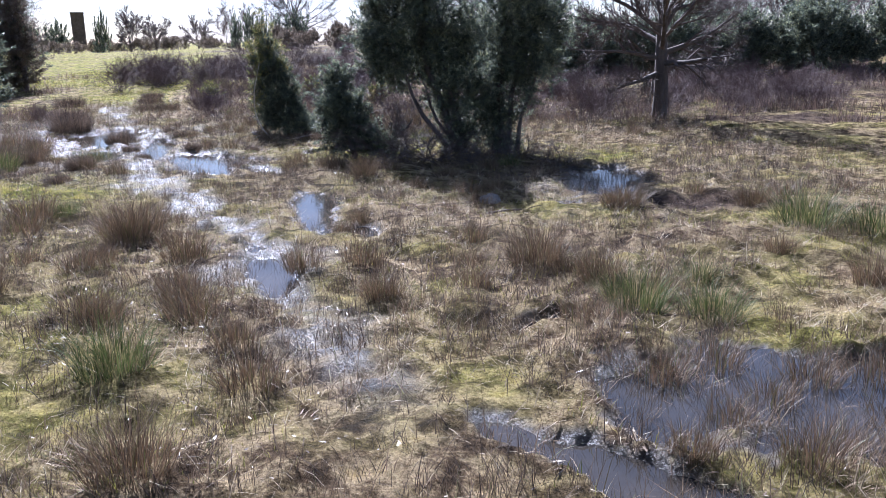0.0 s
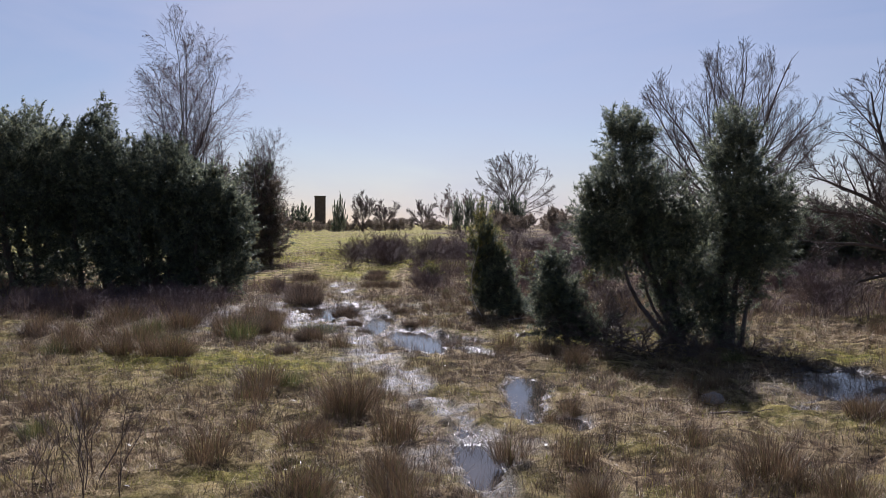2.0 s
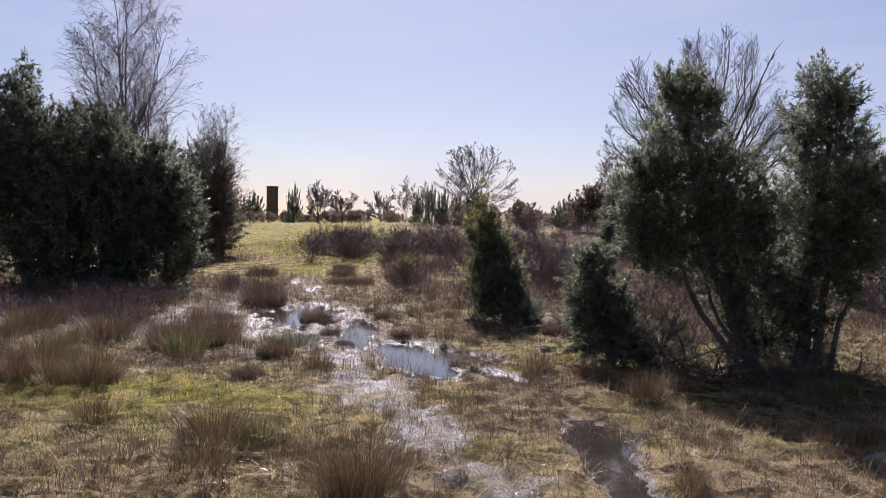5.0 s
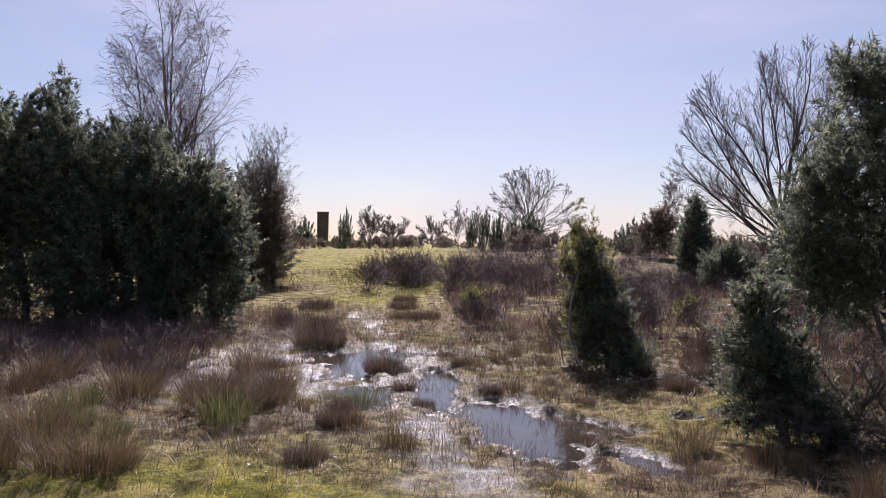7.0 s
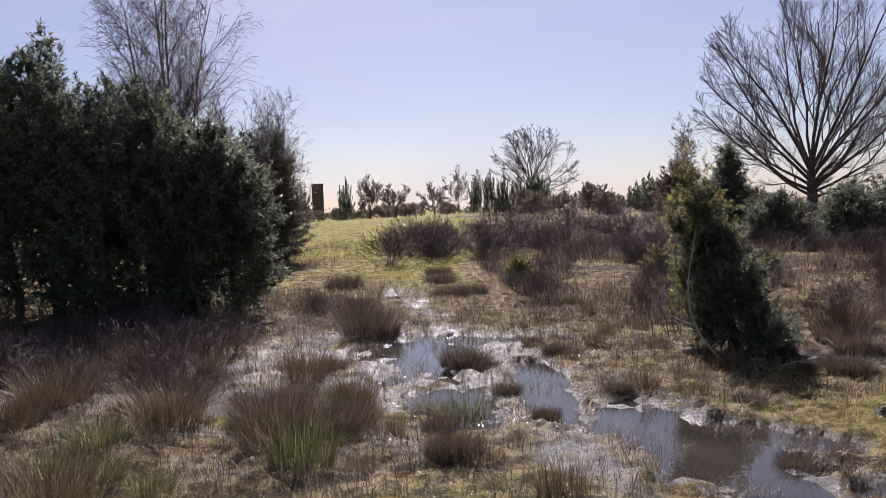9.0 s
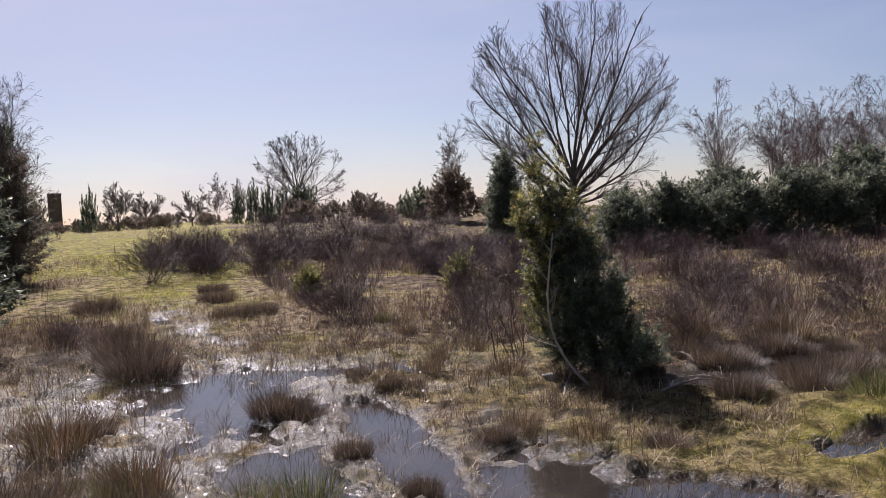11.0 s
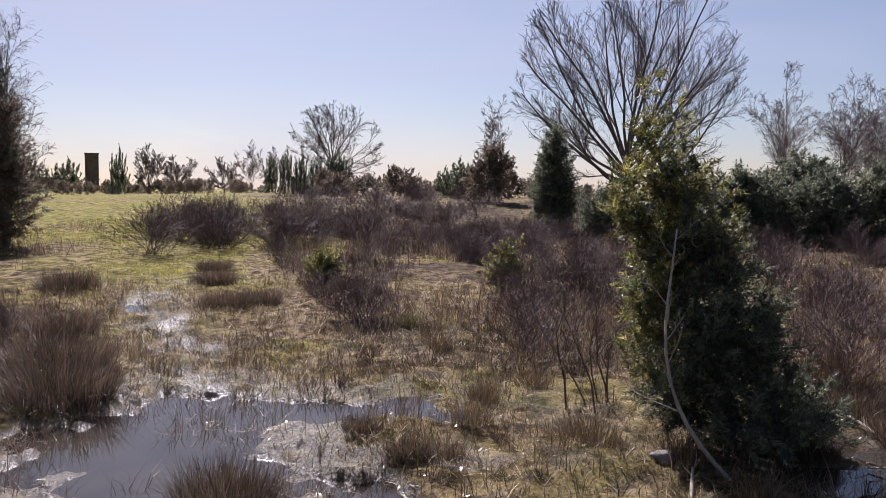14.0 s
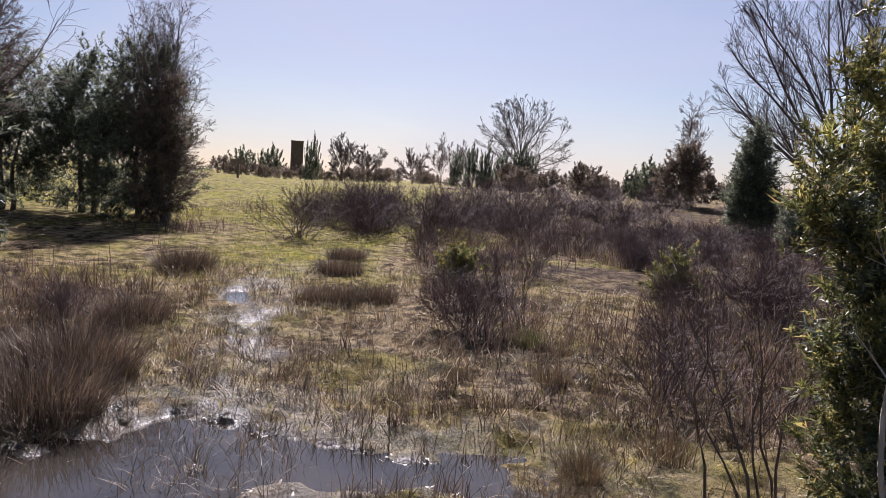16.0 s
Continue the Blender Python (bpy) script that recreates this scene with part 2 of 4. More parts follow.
def fbm(x, y, seed=0, octaves=4):
    out, amp, total = 0.0, 1.0, 0.0
    for o in range(octaves):
        out = out + amp * vnoise(x * 2 ** o, y * 2 ** o, seed + o)
        total += amp
        amp *= 0.5
    return out / total


def sstep(a, b, v):
    t = np.clip((v - a) / (b - a), 0, 1)
    return t * t * (3 - 2 * t)


# ---- plan: puddles (x, y, long half, short half, turn), the muddy track, zones ----
PUDDLES = [
    (2.05, 3.92, 1.05, 0.55, 5), (1.02, 3.20, 0.62, 0.16, -38), (0.78, 4.95, 0.20, 0.08, 30),
    (1.75, 9.90, 1.15, 0.42, 80), (-1.25, 8.30, 0.90, 0.25, 101), (-0.60, 7.30, 0.26, 0.13, 110),
    (-1.12, 6.05, 0.80, 0.19, 110), (-3.50, 11.70, 1.25, 0.52, 118), (-2.35, 10.70, 0.60, 0.20, 125),
    (-6.25, 14.50, 1.45, 0.70, 112), (-5.30, 12.30, 0.70, 0.36, 125), (-4.75, 13.10, 1.10, 0.26, 106),
    (-5.70, 15.55, 0.95, 0.32, 5), (-8.60, 19.70, 0.55, 0.14, 120), (-2.35, 14.45, 0.62, 0.24, 10),
    (-3.00, 11.90, 0.65, 0.22, 150), (-1.70, 12.70, 0.60, 0.20, 20),
    (-1.55, 14.85, 0.60, 0.17, 22), (-0.65, 15.25, 0.45, 0.14, 22),
]
TRACK = [(0.6, 0.0), (0.2, 3.0), (-0.3, 4.4), (-1.3, 6.4), (-2.7, 8.8), (-4.2, 11.2), (-5.6, 14.0), (-6.9, 16.9), (-8.3, 19.6), (-10.4, 25.0), (-13.0, 34.0), (-18.0, 50.0)]
WATER_Z = -0.02


def track_dist(x, y):
    best = np.full(np.shape(x), 1e9)
    for (ax, ay), (bx, by) in zip(TRACK, TRACK[1:]):
        dx, dy = bx - ax, by - ay
        t = np.clip(((x - ax) * dx + (y - ay) * dy) / (dx * dx + dy * dy), 0, 1)
        best = np.minimum(best, np.hypot(x - ax - t * dx, y - ay - t * dy))
    return best


def puddle_field(x, y):
    """1 in the middle of a puddle, falling through 0.5 at its edge to 0."""
    f = np.zeros(np.shape(x))
    wob = (fbm(x * 2.6, y * 2.6, 5, 3) - 0.5) * 1.2 + (fbm(x * 9, y * 9, 6, 2) - 0.5) * 0.5
    for cx, cy, a, b, turn in PUDDLES:
        c, s = math.cos(radians(turn)), math.sin(radians(turn))
        u, v = ((x - cx) * c + (y - cy) * s) / a, (-(x - cx) * s + (y - cy) * c) / b
        f = np.maximum(f, 1 - sstep(0.72, 1.28, np.hypot(u, v) + wob))
    return f * (1 - sstep(0.5, 1.0, np.exp(-((x + 5.68) ** 2 + (y - 13.87) ** 2) / 0.09)))


def ditch_field(x, y):
    """The dark wet strip of cut peat beside the lone juniper."""
    u, v = (x + 1.5) * 0.93 + (y - 14.95) * 0.37, -(x + 1.5) * 0.37 + (y - 14.95) * 0.93
    return np.exp(-((u / 1.8) ** 4 + (v / 0.8) ** 2))


def height(x, y):
    x, y = np.asarray(x, float), np.asarray(y, float)
    z = 1.02 * sstep(17, 52, y + 0.06 * np.abs(x + 6)) + 0.001 * np.clip(y - 52, 0, 200)
    z = z + 0.05 * (fbm(x * 0.5, y * 0.5, 1, 3) - 0.5) + 0.5 * (fbm(x * 0.06, y * 0.06, 14, 3) - 0.5) * sstep(24, 45, y)
    z = z - 0.50 * np.exp(-((x + 1) ** 2 / 60 + (y - 37) ** 2 / 60)) - 0.06 * ditch_field(x, y)
    near = np.exp(-np.clip(np.hypot(x + 3, y - 9) - 18, 0, None) / 12)
    td = track_dist(x, y)
    flat = (0.6 + 0.4 * sstep(0.3, 1.2, td)) * (1 - 0.65 * sstep(0.02, 0.4, puddle_field(x, y)))
    z = z + near * flat * (0.13 * (fbm(x * 1.7, y * 1.7, 2, 3) - 0.5) + 0.11 * (fbm(x * 6, y * 6, 3, 3) - 0.5)) + near * 0.05 * (vnoise(x * 11, y * 11, 13) - 0.5) * sstep(0.8, 0.2, td)
    ridge = np.exp(-((x + 7.6) ** 2 / 3 + (y - 19) ** 2 / 9)) * sstep(0.55, 0.1, td)
    z = z + 0.022 * ridge * np.sin((y + 0.5 * x) * 30 + 3 * fbm(x * 2, y * 2, 9, 2)) + 0.025
    return z - 0.08 * puddle_field(x, y)


def wet_field(x, y):
    td = track_dist(x, y)
    w = sstep(0.55, 0.06, td + (fbm(x * 2, y * 2, 8, 3) - 0.5) * 1.1 + 0.12 + 0.06 * sstep(9, 5, y)) * sstep(23, 20, y) * sstep(3.0, 4.6, y)
    soak = 1.0 * np.exp(-((x + 6.4) ** 2 / 5.0 + (y - 13.8) ** 2 / 8)) * sstep(0.36, 0.54, fbm(x * 3.5, y * 3.5, 10, 3))
    # Wet litter; its dark colour also paints in the twin juniper's shadow.
    soak = np.maximum(soak, 0.25 * np.exp(-((x - 1.0) ** 2 / 1.2 + (y - 9.9) ** 2 / 1.8)) * sstep(0.35, 0.55, fbm(x * 3, y * 3, 11, 3)))
    soak = np.maximum(soak, 0.7 * np.exp(-((x + 1.5) ** 2 / 2.2 + (y - 14.9) ** 2 / 0.9)) * sstep(0.38, 0.62, fbm(x * 3, y * 3, 15, 3)))
    return np.clip(np.maximum(np.maximum(w * (0.45 + 0.5 * sstep(0.4, 0.6, fbm(x * 5, y * 5, 17, 3))), soak), sstep(0.02, 0.35, puddle_field(x, y))), 0, 1)


def green_field(x, y):
    td = track_dist(x, y)
    meadow = sstep(19.5, 22.5, y) * sstep(1.3 + 0.07 * (y - 20), 0.8 + 0.05 * (y - 20), np.abs(td))
    field = sstep(24, 30, y) * sstep(-7.5, -11.0, x + (fbm(x * .35, y * .35, 4, 4) - .5) * 9 + (y - 26) * 0.22)
    spots = np.exp(-((x + 1.4) ** 2 / 8 + (y - 13) ** 2 / 1.5)) * 0.5 + np.exp(-((x + 1.2) ** 2 + (y - 12.4) ** 2 / .7)) + 1.1 * np.exp(-((x + 5.0) ** 2 / 4 + (y - 8.8) ** 2 / 1.6))
    spots = spots + np.exp(-((x - 2.2) ** 2 / .3 + (y - 11.6) ** 2 / .3))
    worn = 1 - 0.75 * np.exp(-((td - 0.55) / 0.22) ** 2) * sstep(0.35, 0.55, fbm(x * 0.8, y * 0.8, 61, 3))
    lawn = np.maximum(meadow, field) * worn * np.clip(0.15 + 1.7 * fbm(x * 0.45, y * 0.45, 62, 4) - 0.25 * sstep(0.5, 0.7, fbm(x * 1.7, y * 1.7, 63, 3)), 0, 1)
    return np.clip(np.maximum(lawn, spots), 0, 1)


def h1(x, y):
    return float(height(np.array([x]), np.array([y]))[0])


# ---- ground and water ----
def axis(lo, hi, step, reach):
    a = list(np.arange(lo, hi + step / 2, step))
    d, v = step, a[-1]
    while v < reach:
        d *= 1.08
        v += d
        a.append(v)
    d, v, pre = step, lo, []
    while v > -reach:
        d *= 1.08
        v -= d
        pre.append(v)
    return np.array(pre[::-1] + a)


def heath_field(x, y):
    td = track_dist(x, y)
    right = sstep(15.9, 17.3, y + 0.35 * np.clip(x + 3, -3, 2) + (fbm(x, y, 31, 2) - .5) * 1.5) * sstep(1.6, 2.2, td + (fbm(x * .8, y * .8, 33, 2) - .5)) * sstep(-12.0, -8.4, x + (y - 19) * .30 + (fbm(x * .4, y * .4, 37, 4) - .5) * 9)
    left = sstep(-6.0, -7.5, x + 0.12 * (y - 12)) * sstep(11.0, 12.5, y) * sstep(0.8, 1.4, td) * sstep(21, 18, y)
    return np.clip(np.maximum(right, left), 0, 1) * (1 - green_field(x, y))


def peat_field(x, y):
    heath = 0.85 * heath_field(x, y) * sstep(0.34, 0.58, fbm(x * 0.9, y * 0.9, 35, 3))
    scraps = 0.9 * np.exp(-((x - 2.6) ** 2 / 3.0 + (y - 8.6) ** 2 / 2.0)) + 0.9 * np.exp(-((x + 0.3) ** 2 / 1.5 + (y - 10.2) ** 2 / 1.2))
    return np.clip(np.maximum(heath, np.maximum(ditch_field(x, y), scraps * sstep(0.35, 0.6, fbm(x * 1.3, y * 1.3, 36, 3)))), 0, 1)


def build_ground():
    xs, ys = axis(-8.5, 4.0, 0.047, 900), axis(2.2, 18.5, 0.047, 1500)
    X, Y = np.meshgrid(xs, ys)
    Z = height(X, Y)
    nx, ny = len(xs), len(ys)
    i = (np.arange(ny - 1)[:, None] * nx + np.arange(nx - 1)[None, :]).ravel()
    tris = np.concatenate([np.stack([i, i + 1, i + nx + 1], 1), np.stack([i, i + nx + 1, i + nx], 1)])
    g = part("ground", np.stack([X, Y, Z], -1), tris, M_GROUND, smooth=True)
    for name, field in (("wet", wet_field), ("green", green_field), ("peat", peat_field)):
        at = g.data.attributes.new(name, "FLOAT", "POINT")
        at.data.foreach_set("value", field(X, Y).astype(np.float32).ravel())
    tagged(g, "wet heath ground of mud, moss and dead grass", "ground", kind="structure")


def build_water():
    """One level sheet for each puddle, cut where it meets its neighbour's."""
    step = 0.07
    xs, ys = np.arange(-9.6, 4.2, step), np.arange(2.0, 20.6, step)
    X, Y = np.meshgrid((xs[:-1] + xs[1:]) / 2, (ys[:-1] + ys[1:]) / 2)
    near = np.full((len(PUDDLES), *X.shape), 9.0)
    for k, (cx, cy, a, b, turn) in enumerate(PUDDLES):
        c, q = math.cos(radians(turn)), math.sin(radians(turn))
        u, v = ((X - cx) * c + (Y - cy) * q) / (a + 0.05), (-(X - cx) * q + (Y - cy) * c) / (b + 0.08)
        near[k] = np.hypot(u, v)
    owner, inside = near.argmin(0), near.min(0) < 1.7
    for k, (cx, cy, a, b, turn) in enumerate(PUDDLES):
        iy, ix = np.nonzero((owner == k) & inside)
        if not len(ix):
            continue
        x0, y0 = xs[ix] - cx, ys[iy] - cy
        z = np.zeros(len(ix))
        verts = np.stack([np.stack([x0, y0, z], 1), np.stack([x0 + step, y0, z], 1), np.stack([x0 + step, y0 + step, z], 1), np.stack([x0, y0 + step, z], 1)], 1)
        n = np.arange(len(ix))[:, None] * 4
        w = part("water", verts, np.concatenate([n + np.array([[0, 1, 2]]), n + np.array([[0, 2, 3]])]), M_WATER)
        w.location = (cx, cy, WATER_Z if cy < 18 else h1(cx, cy) + 0.06)
        tagged(w, "still puddle of dark bog water reflecting the sky", "water", "puddles along the track", "structure")


build_ground()
build_water()


# ---- blades ----
def blades(rng, x, y, z, length, width, lean, azim, curl=0.5):
    """Tapered bent blades: five vertices and three triangles each."""
    n = len(x)
    d = np.stack([np.cos(azim), np.sin(azim), np.zeros(n)], 1)
    side = np.stack([-np.sin(azim), np.cos(azim), np.zeros(n)], 1)
    spin = rng.uniform(0, math.pi, n)[:, None]
    side = side * np.cos(spin) + d * np.sin(spin) * 0.7
    up = np.array([0, 0, 1.0])
    base = np.stack([x, y, z], 1)
    l1, l2 = lean[:, None], np.clip(lean + curl * rng.uniform(0.2, 1.0, n), 0, 1.75)[:, None]
    L = length[:, None]
    mid = base + L * 0.5 * (d * np.sin(l1) + up * np.cos(l1))
    tip = mid + L * 0.5 * (d * np.sin(l2) + up * np.cos(l2))
    w = width[:, None] * side * 0.5
    verts = np.stack([base - w, base + w, mid - w * 0.8, mid + w * 0.8, tip], 1).reshape(-1, 3)
    k = np.arange(n)[:, None, None] * 5
    tris = (np.array([[0, 1, 3], [0, 3, 2], [2, 3, 4]])[None] + k).reshape(-1, 3)
    return verts, tris


def scatter(name, n, box, keep, length, width, lean, material, label, category, seed, curl=0.5, patch=0.0):
    rng = np.random.default_rng(seed)
    x0, x1, y0, y1 = box
    x, y = rng.uniform(x0, x1, n), y0 + (y1 - y0) * rng.uniform(0, 1, n) ** 1.25
    if patch:
        pick = rng.integers(0, n, n)
        x, y = x[pick // 14] + rng.normal(0, patch, n), y[pick // 14] + rng.normal(0, patch, n)
    p = np.clip(keep(x, y), 0, 1)
    ok = rng.uniform(0, 1, n) < p
    x, y = x[ok], y[ok]
    m = len(x)
    far = np.clip(np.hypot(x + 2, y - 4) / 9, 0.8, 6)
    v, t = blades(rng, x, y, height(x, y) - 0.01, rng.uniform(*length, m) * rng.uniform(0.7, 1.3, m), width * far ** 0.8 * rng.uniform(0.6, 1.4, m),
                  rng.uniform(*lean, m), rng.uniform(0, 2 * math.pi, m), curl)
    return tagged(part(name, v, t, material), label, category, kind="stuff")


def dry_keep(x, y):
    return (1 - 0.85 * ditch_field(x, y)) * (1 - sstep(0.25, 0.5, puddle_field(x, y))) * (1 - 0.6 * wet_field(x, y)) * (1 - 0.7 * green_field(x, y)) * (1 - 0.55 * peat_field(x, y)) * (0.12 + 1.1 * sstep(0.36, 0.62, fbm(x * 2.1, y * 2.1, 12, 3)))


def green_keep(x, y):
    return (1 - sstep(0.15, 0.4, puddle_field(x, y))) * (1 - 0.9 * wet_field(x, y)) * np.clip(green_field(x, y) + sstep(0.55, 0.68, fbm(x * 0.9, y * 0.9, 21, 3)) * 0.8, 0, 1)


def heath_keep(x, y):
    return (1 - 0.8 * ditch_field(x, y)) * heath_field(x, y) * sstep(0.42, 0.58, fbm(x * 0.8, y * 0.8, 35, 3))


def litter_keep(x, y):
    return (1 - sstep(0.35, 0.6, puddle_field(x, y))) * (0.25 + 0.7 * wet_field(x, y)) * sstep(0.35, 0.7, fbm(x * 3, y * 3, 41, 3))


def shore_keep(x, y):
    f = puddle_field(x, y)
    return sstep(0.12, 0.3, f) * sstep(0.50, 0.62, fbm(x * 2.2, y * 2.2, 43, 3)) + 0.6 * sstep(0.12, 0.3, f) * sstep(0.75, 0.5, f)


scatter("straw_grass", 270000, (-10, 5.0, 1.8, 23), dry_keep, (0.05, 0.16), 0.0042, (0.6, 1.5), M_STRAW, "matted dead straw-coloured grass over wet ground", "dry grass", 1, 0.5, 0.045)
scatter("moor_grass", 170000, (-11, 5.5, 1.8, 22), dry_keep, (0.08, 0.26), 0.0032, (0.1, 0.8), M_RUSH, "loose brown tufts of dead moor grass", "dry grass", 2, 0.6, 0.035)
scatter("leaf_litter", 190000, (-8, 4.5, 1.8, 16), litter_keep, (0.025, 0.06), 0.016, (1.1, 1.6), M_LITTER, "dead leaves and plant scraps on mud", "leaf litter", 6, 0.3)
scatter("green_grass", 260000, (-16, 6, 1.8, 34), green_keep, (0.03, 0.085), 0.005, (0.1, 1.0), M_GREEN, "short yellow-green grass and moss", "grass", 3, 0.6)
scatter("heather", 230000, (-19, 15, 10.5, 40), heath_keep, (0.15, 0.40), 0.0055, (0.05, 0.8), M_HEATH, "low purple-brown heather and sweet gale", "heather", 4, 0.3, 0.12)
def tuft_keep(x, y):
    return (1 - sstep(0.2, 0.45, puddle_field(x, y))) * (1 - 0.75 * wet_field(x, y)) * (1 - 0.8 * sstep(0.5, 0.9, green_field(x, y))) * sstep(0.40, 0.60, fbm(x * 0.75, y * 0.75, 71, 3))


M_DOME = blade_material("dark_heather_shoots", [(0.0, (0.042, 0.032, 0.026)), (0.6, (0.10, 0.075, 0.055)), (1.0, (0.22, 0.16, 0.11))], 0.22)
scatter("heather_tufts", 150000, (-9, 4.5, 2.2, 18), tuft_keep, (0.06, 0.17), 0.0042, (0.0, 0.9), M_DOME, "small dark brown tufts of heather and dead grass", "heather", 8, 0.4, 0.038)
scatter("emergent_grass", 210000, (-7.5, 3.5, 2.5, 16.5), shore_keep, (0.08, 0.24), 0.0035, (0.2, 1.2), M_RUSH, "dead brown grass standing in shallow water", "reeds", 7, 0.6, 0.04)


# ---- tussocks ----
def tussock_mesh(seed, n, r, length, width, material):
    rng = np.random.default_rng(seed)
    a, q = rng.uniform(0, 2 * math.pi, n), np.sqrt(rng.uniform(0, 1, n)) * r
    out = a + rng.normal(0, 0.7, n)
    return blades(rng, q * np.cos(a), q * np.sin(a), np.full(n, -0.03), rng.uniform(0.45, 1.0, n) * length, width * rng.uniform(0.6, 1.4, n),
                  np.clip(0.06 + 0.42 * q / r + rng.normal(0, 0.26, n), 0, 1.5), out, 0.6)


RUSH_A = mesh_tris("stems", *tussock_mesh(11, 480, 0.19, 0.46, 0.0045, M_RUSH), M_RUSH)
RUSH_B = mesh_tris("stems", *tussock_mesh(12, 300, 0.16, 0.32, 0.0045, M_RUSH), M_RUSH)
DOME = mesh_tris("stems", *tussock_mesh(14, 1500, 0.30, 0.36, 0.005, M_DOME), M_DOME)
RUSH_G = mesh_tris("stems", *tussock_mesh(13, 480, 0.20, 0.40, 0.0045, M_RUSHG), M_RUSHG)
TUSSOCKS = [(-3.81, 7.71, 0, 1.1), (-2.02, 4.96, 1, 1), (-2.48, 7.01, 0, 1), (-1.29, 4.96, 1, 1), (-1.42, 4.1, 2, 0.9), (-0.9, 3.08, 0, 0.8), (-0.68, 3.97, 1, 0.9), (0.8, 6.07, 0, 0.9),
            (-0.43, 6.09, 1, 0.9), (1.35, 5.2, 2, 0.9), (1.8, 5.1, 2, 0.9), (3.2, 7.4, 2, 1.3), (3.7, 7.2, 2, 1.2), (-7.75, 16.3, 3, 1.25), (-7.35, 15.55, 3, 1.15), (-4.95, 10.95, 3, 0.55),
            (-5.68, 13.87, 3, 0.75), (-5.5, 13.75, 3, 0.6), (-7.6, 19.95, 3, 0.9), (-7.3, 20.4, 3, 0.8), (-8.9, 10.2, 3, 1.0), (-8.6, 18.0, 3, 1.0), (-6.0, 11.2, 3, 0.9), (-6.5, 11.5, 3, 1.0), (-4.7, 9.9, 3, 0.5), (-5.0, 12.75, 3, 0.4), (-4.55, 12.1, 3, 0.35), (-6.15, 12.1, 3, 0.5), (-5.9, 11.6, 3, 0.5), (-4.1, 12.95, 3, 0.4), (-6.9, 13.3, 3, 0.6), (-5.2, 14.9, 3, 0.35), (-4.9, 14.6, 3, 0.4), (-5.25, 11.65, 3, 0.4), (-3.1, 12.6, 3, 0.4), (-2.9, 11.3, 3, 0.45), (-1.9, 14.7, 0, 1.0), (-1.6, 14.0, 0, 0.9), (-1.1, 14.6, 0, 1.1), (-0.7, 15.1, 3, 0.9), (-1.3, 15.6, 3, 1.0), (-2.0, 15.8, 3, 0.8), (-0.4, 14.3, 0, 1.1), (-0.1, 15.3, 0, 1.2), (-1.8, 16.4, 0, 1.1), (-0.9, 16.2, 0, 1.2), (-2.2, 13.9, 2, 0.8), (-1.3, 13.6, 2, 0.9), (-0.6, 13.7, 2, 0.8), (0.3, 14.6, 3, 0.9), (-2.6, 11.5, 3, 0.4), (-6.9, 12.9, 0, 1.1), (-7.2, 11.2, 0, 1.2), (-8.6, 11.6, 0, 1.3), (-3.56, 7.1, 1, 1), (-2.5, 6.8, 0, 0.9), (-4.91, 7.95, 1, 0.9),
            (-6.2, 11.0, 0, 1.2), (-5.8, 10.6, 2, 1.0), (-6.6, 9.4, 0, 1.3), (-7.4, 9.0, 1, 1.2), (-3.0, 6.1, 1, 0.9), (-2.9, 5.4, 0, 0.8), (-0.2, 5.3, 1, 0.7), (0.3, 6.9, 1, 0.9), (-1.9, 15.2, 0, 1.1), (-1.4, 14.4, 0, 1.2)]
TUSSOCKS += [(x, y, 1, k) for x, y, k in ((1.3, 4.2, .8), (1.6, 4.38, .9), (1.75, 3.95, .7), (2.0, 4.15, .8), (2.2, 3.75, .8), (1.9, 3.55, .7), (2.35, 4.2, .9), (1.5, 3.72, .6), (1.25, 3.35, .6), (1.7, 3.3, .8), (2.1, 3.3, .8), (1.0, 4.9, .8), (1.1, 3.75, .5))]
trng = np.random.default_rng(77)
for cx, cy, n, r in ((-6.4, 12.0, 9, 0.55), (-6.9, 9.4, 8, 0.6), (-9.2, 12.4, 10, 1.1), (-8.0, 10.6, 6, 0.8), (-5.6, 9.0, 4, 0.4)):
    TUSSOCKS += [(cx + trng.normal(0, r), cy + trng.normal(0, r * 0.6), int(trng.choice([0, 0, 1, 2])), trng.uniform(0.6, 0.95)) for _ in range(n)]
TUSSOCKS += [(-1.5 + 0.93 * u - 0.37 * v, 14.95 + 0.37 * u + 0.93 * v, 3, trng.uniform(0.4, 0.75)) for u, v in ((-1.1, 0.3), (-0.8, -0.35), (-0.4, 0.35), (0.0, -0.4), (0.3, 0.4), (0.7, -0.3), (1.1, 0.35), (1.4, -0.2), (-0.2, 0.55), (0.9, 0.6))]
TUSSOCKS += [(-8.45, 22.07, 3, 1.0), (-8.9, 23.4, 3, 0.9), (-10.2, 21.2, 3, 1.2)]
while len(TUSSOCKS) < 250:
    x, y = trng.uniform(-9, 4.5), trng.uniform(2.4, 19)
    if wet_field(np.array([x]), np.array([y]))[0] < 0.35 and green_field(np.array([x]), np.array([y]))[0] < 0.4 and fbm(x * 0.7, y * 0.7, 51, 2) > 0.42:
        TUSSOCKS.append((x, y, int(trng.choice([0, 1, 1, 1, 2], p=[.2, .25, .25, .2, .1])), trng.uniform(0.45, 0.9)))
LABELS = ["dead brown rush tussock standing in wet grass", "small straw-brown grass tussock", "green and straw rush tussock by the water", "dark brown dome of heather shoots"]
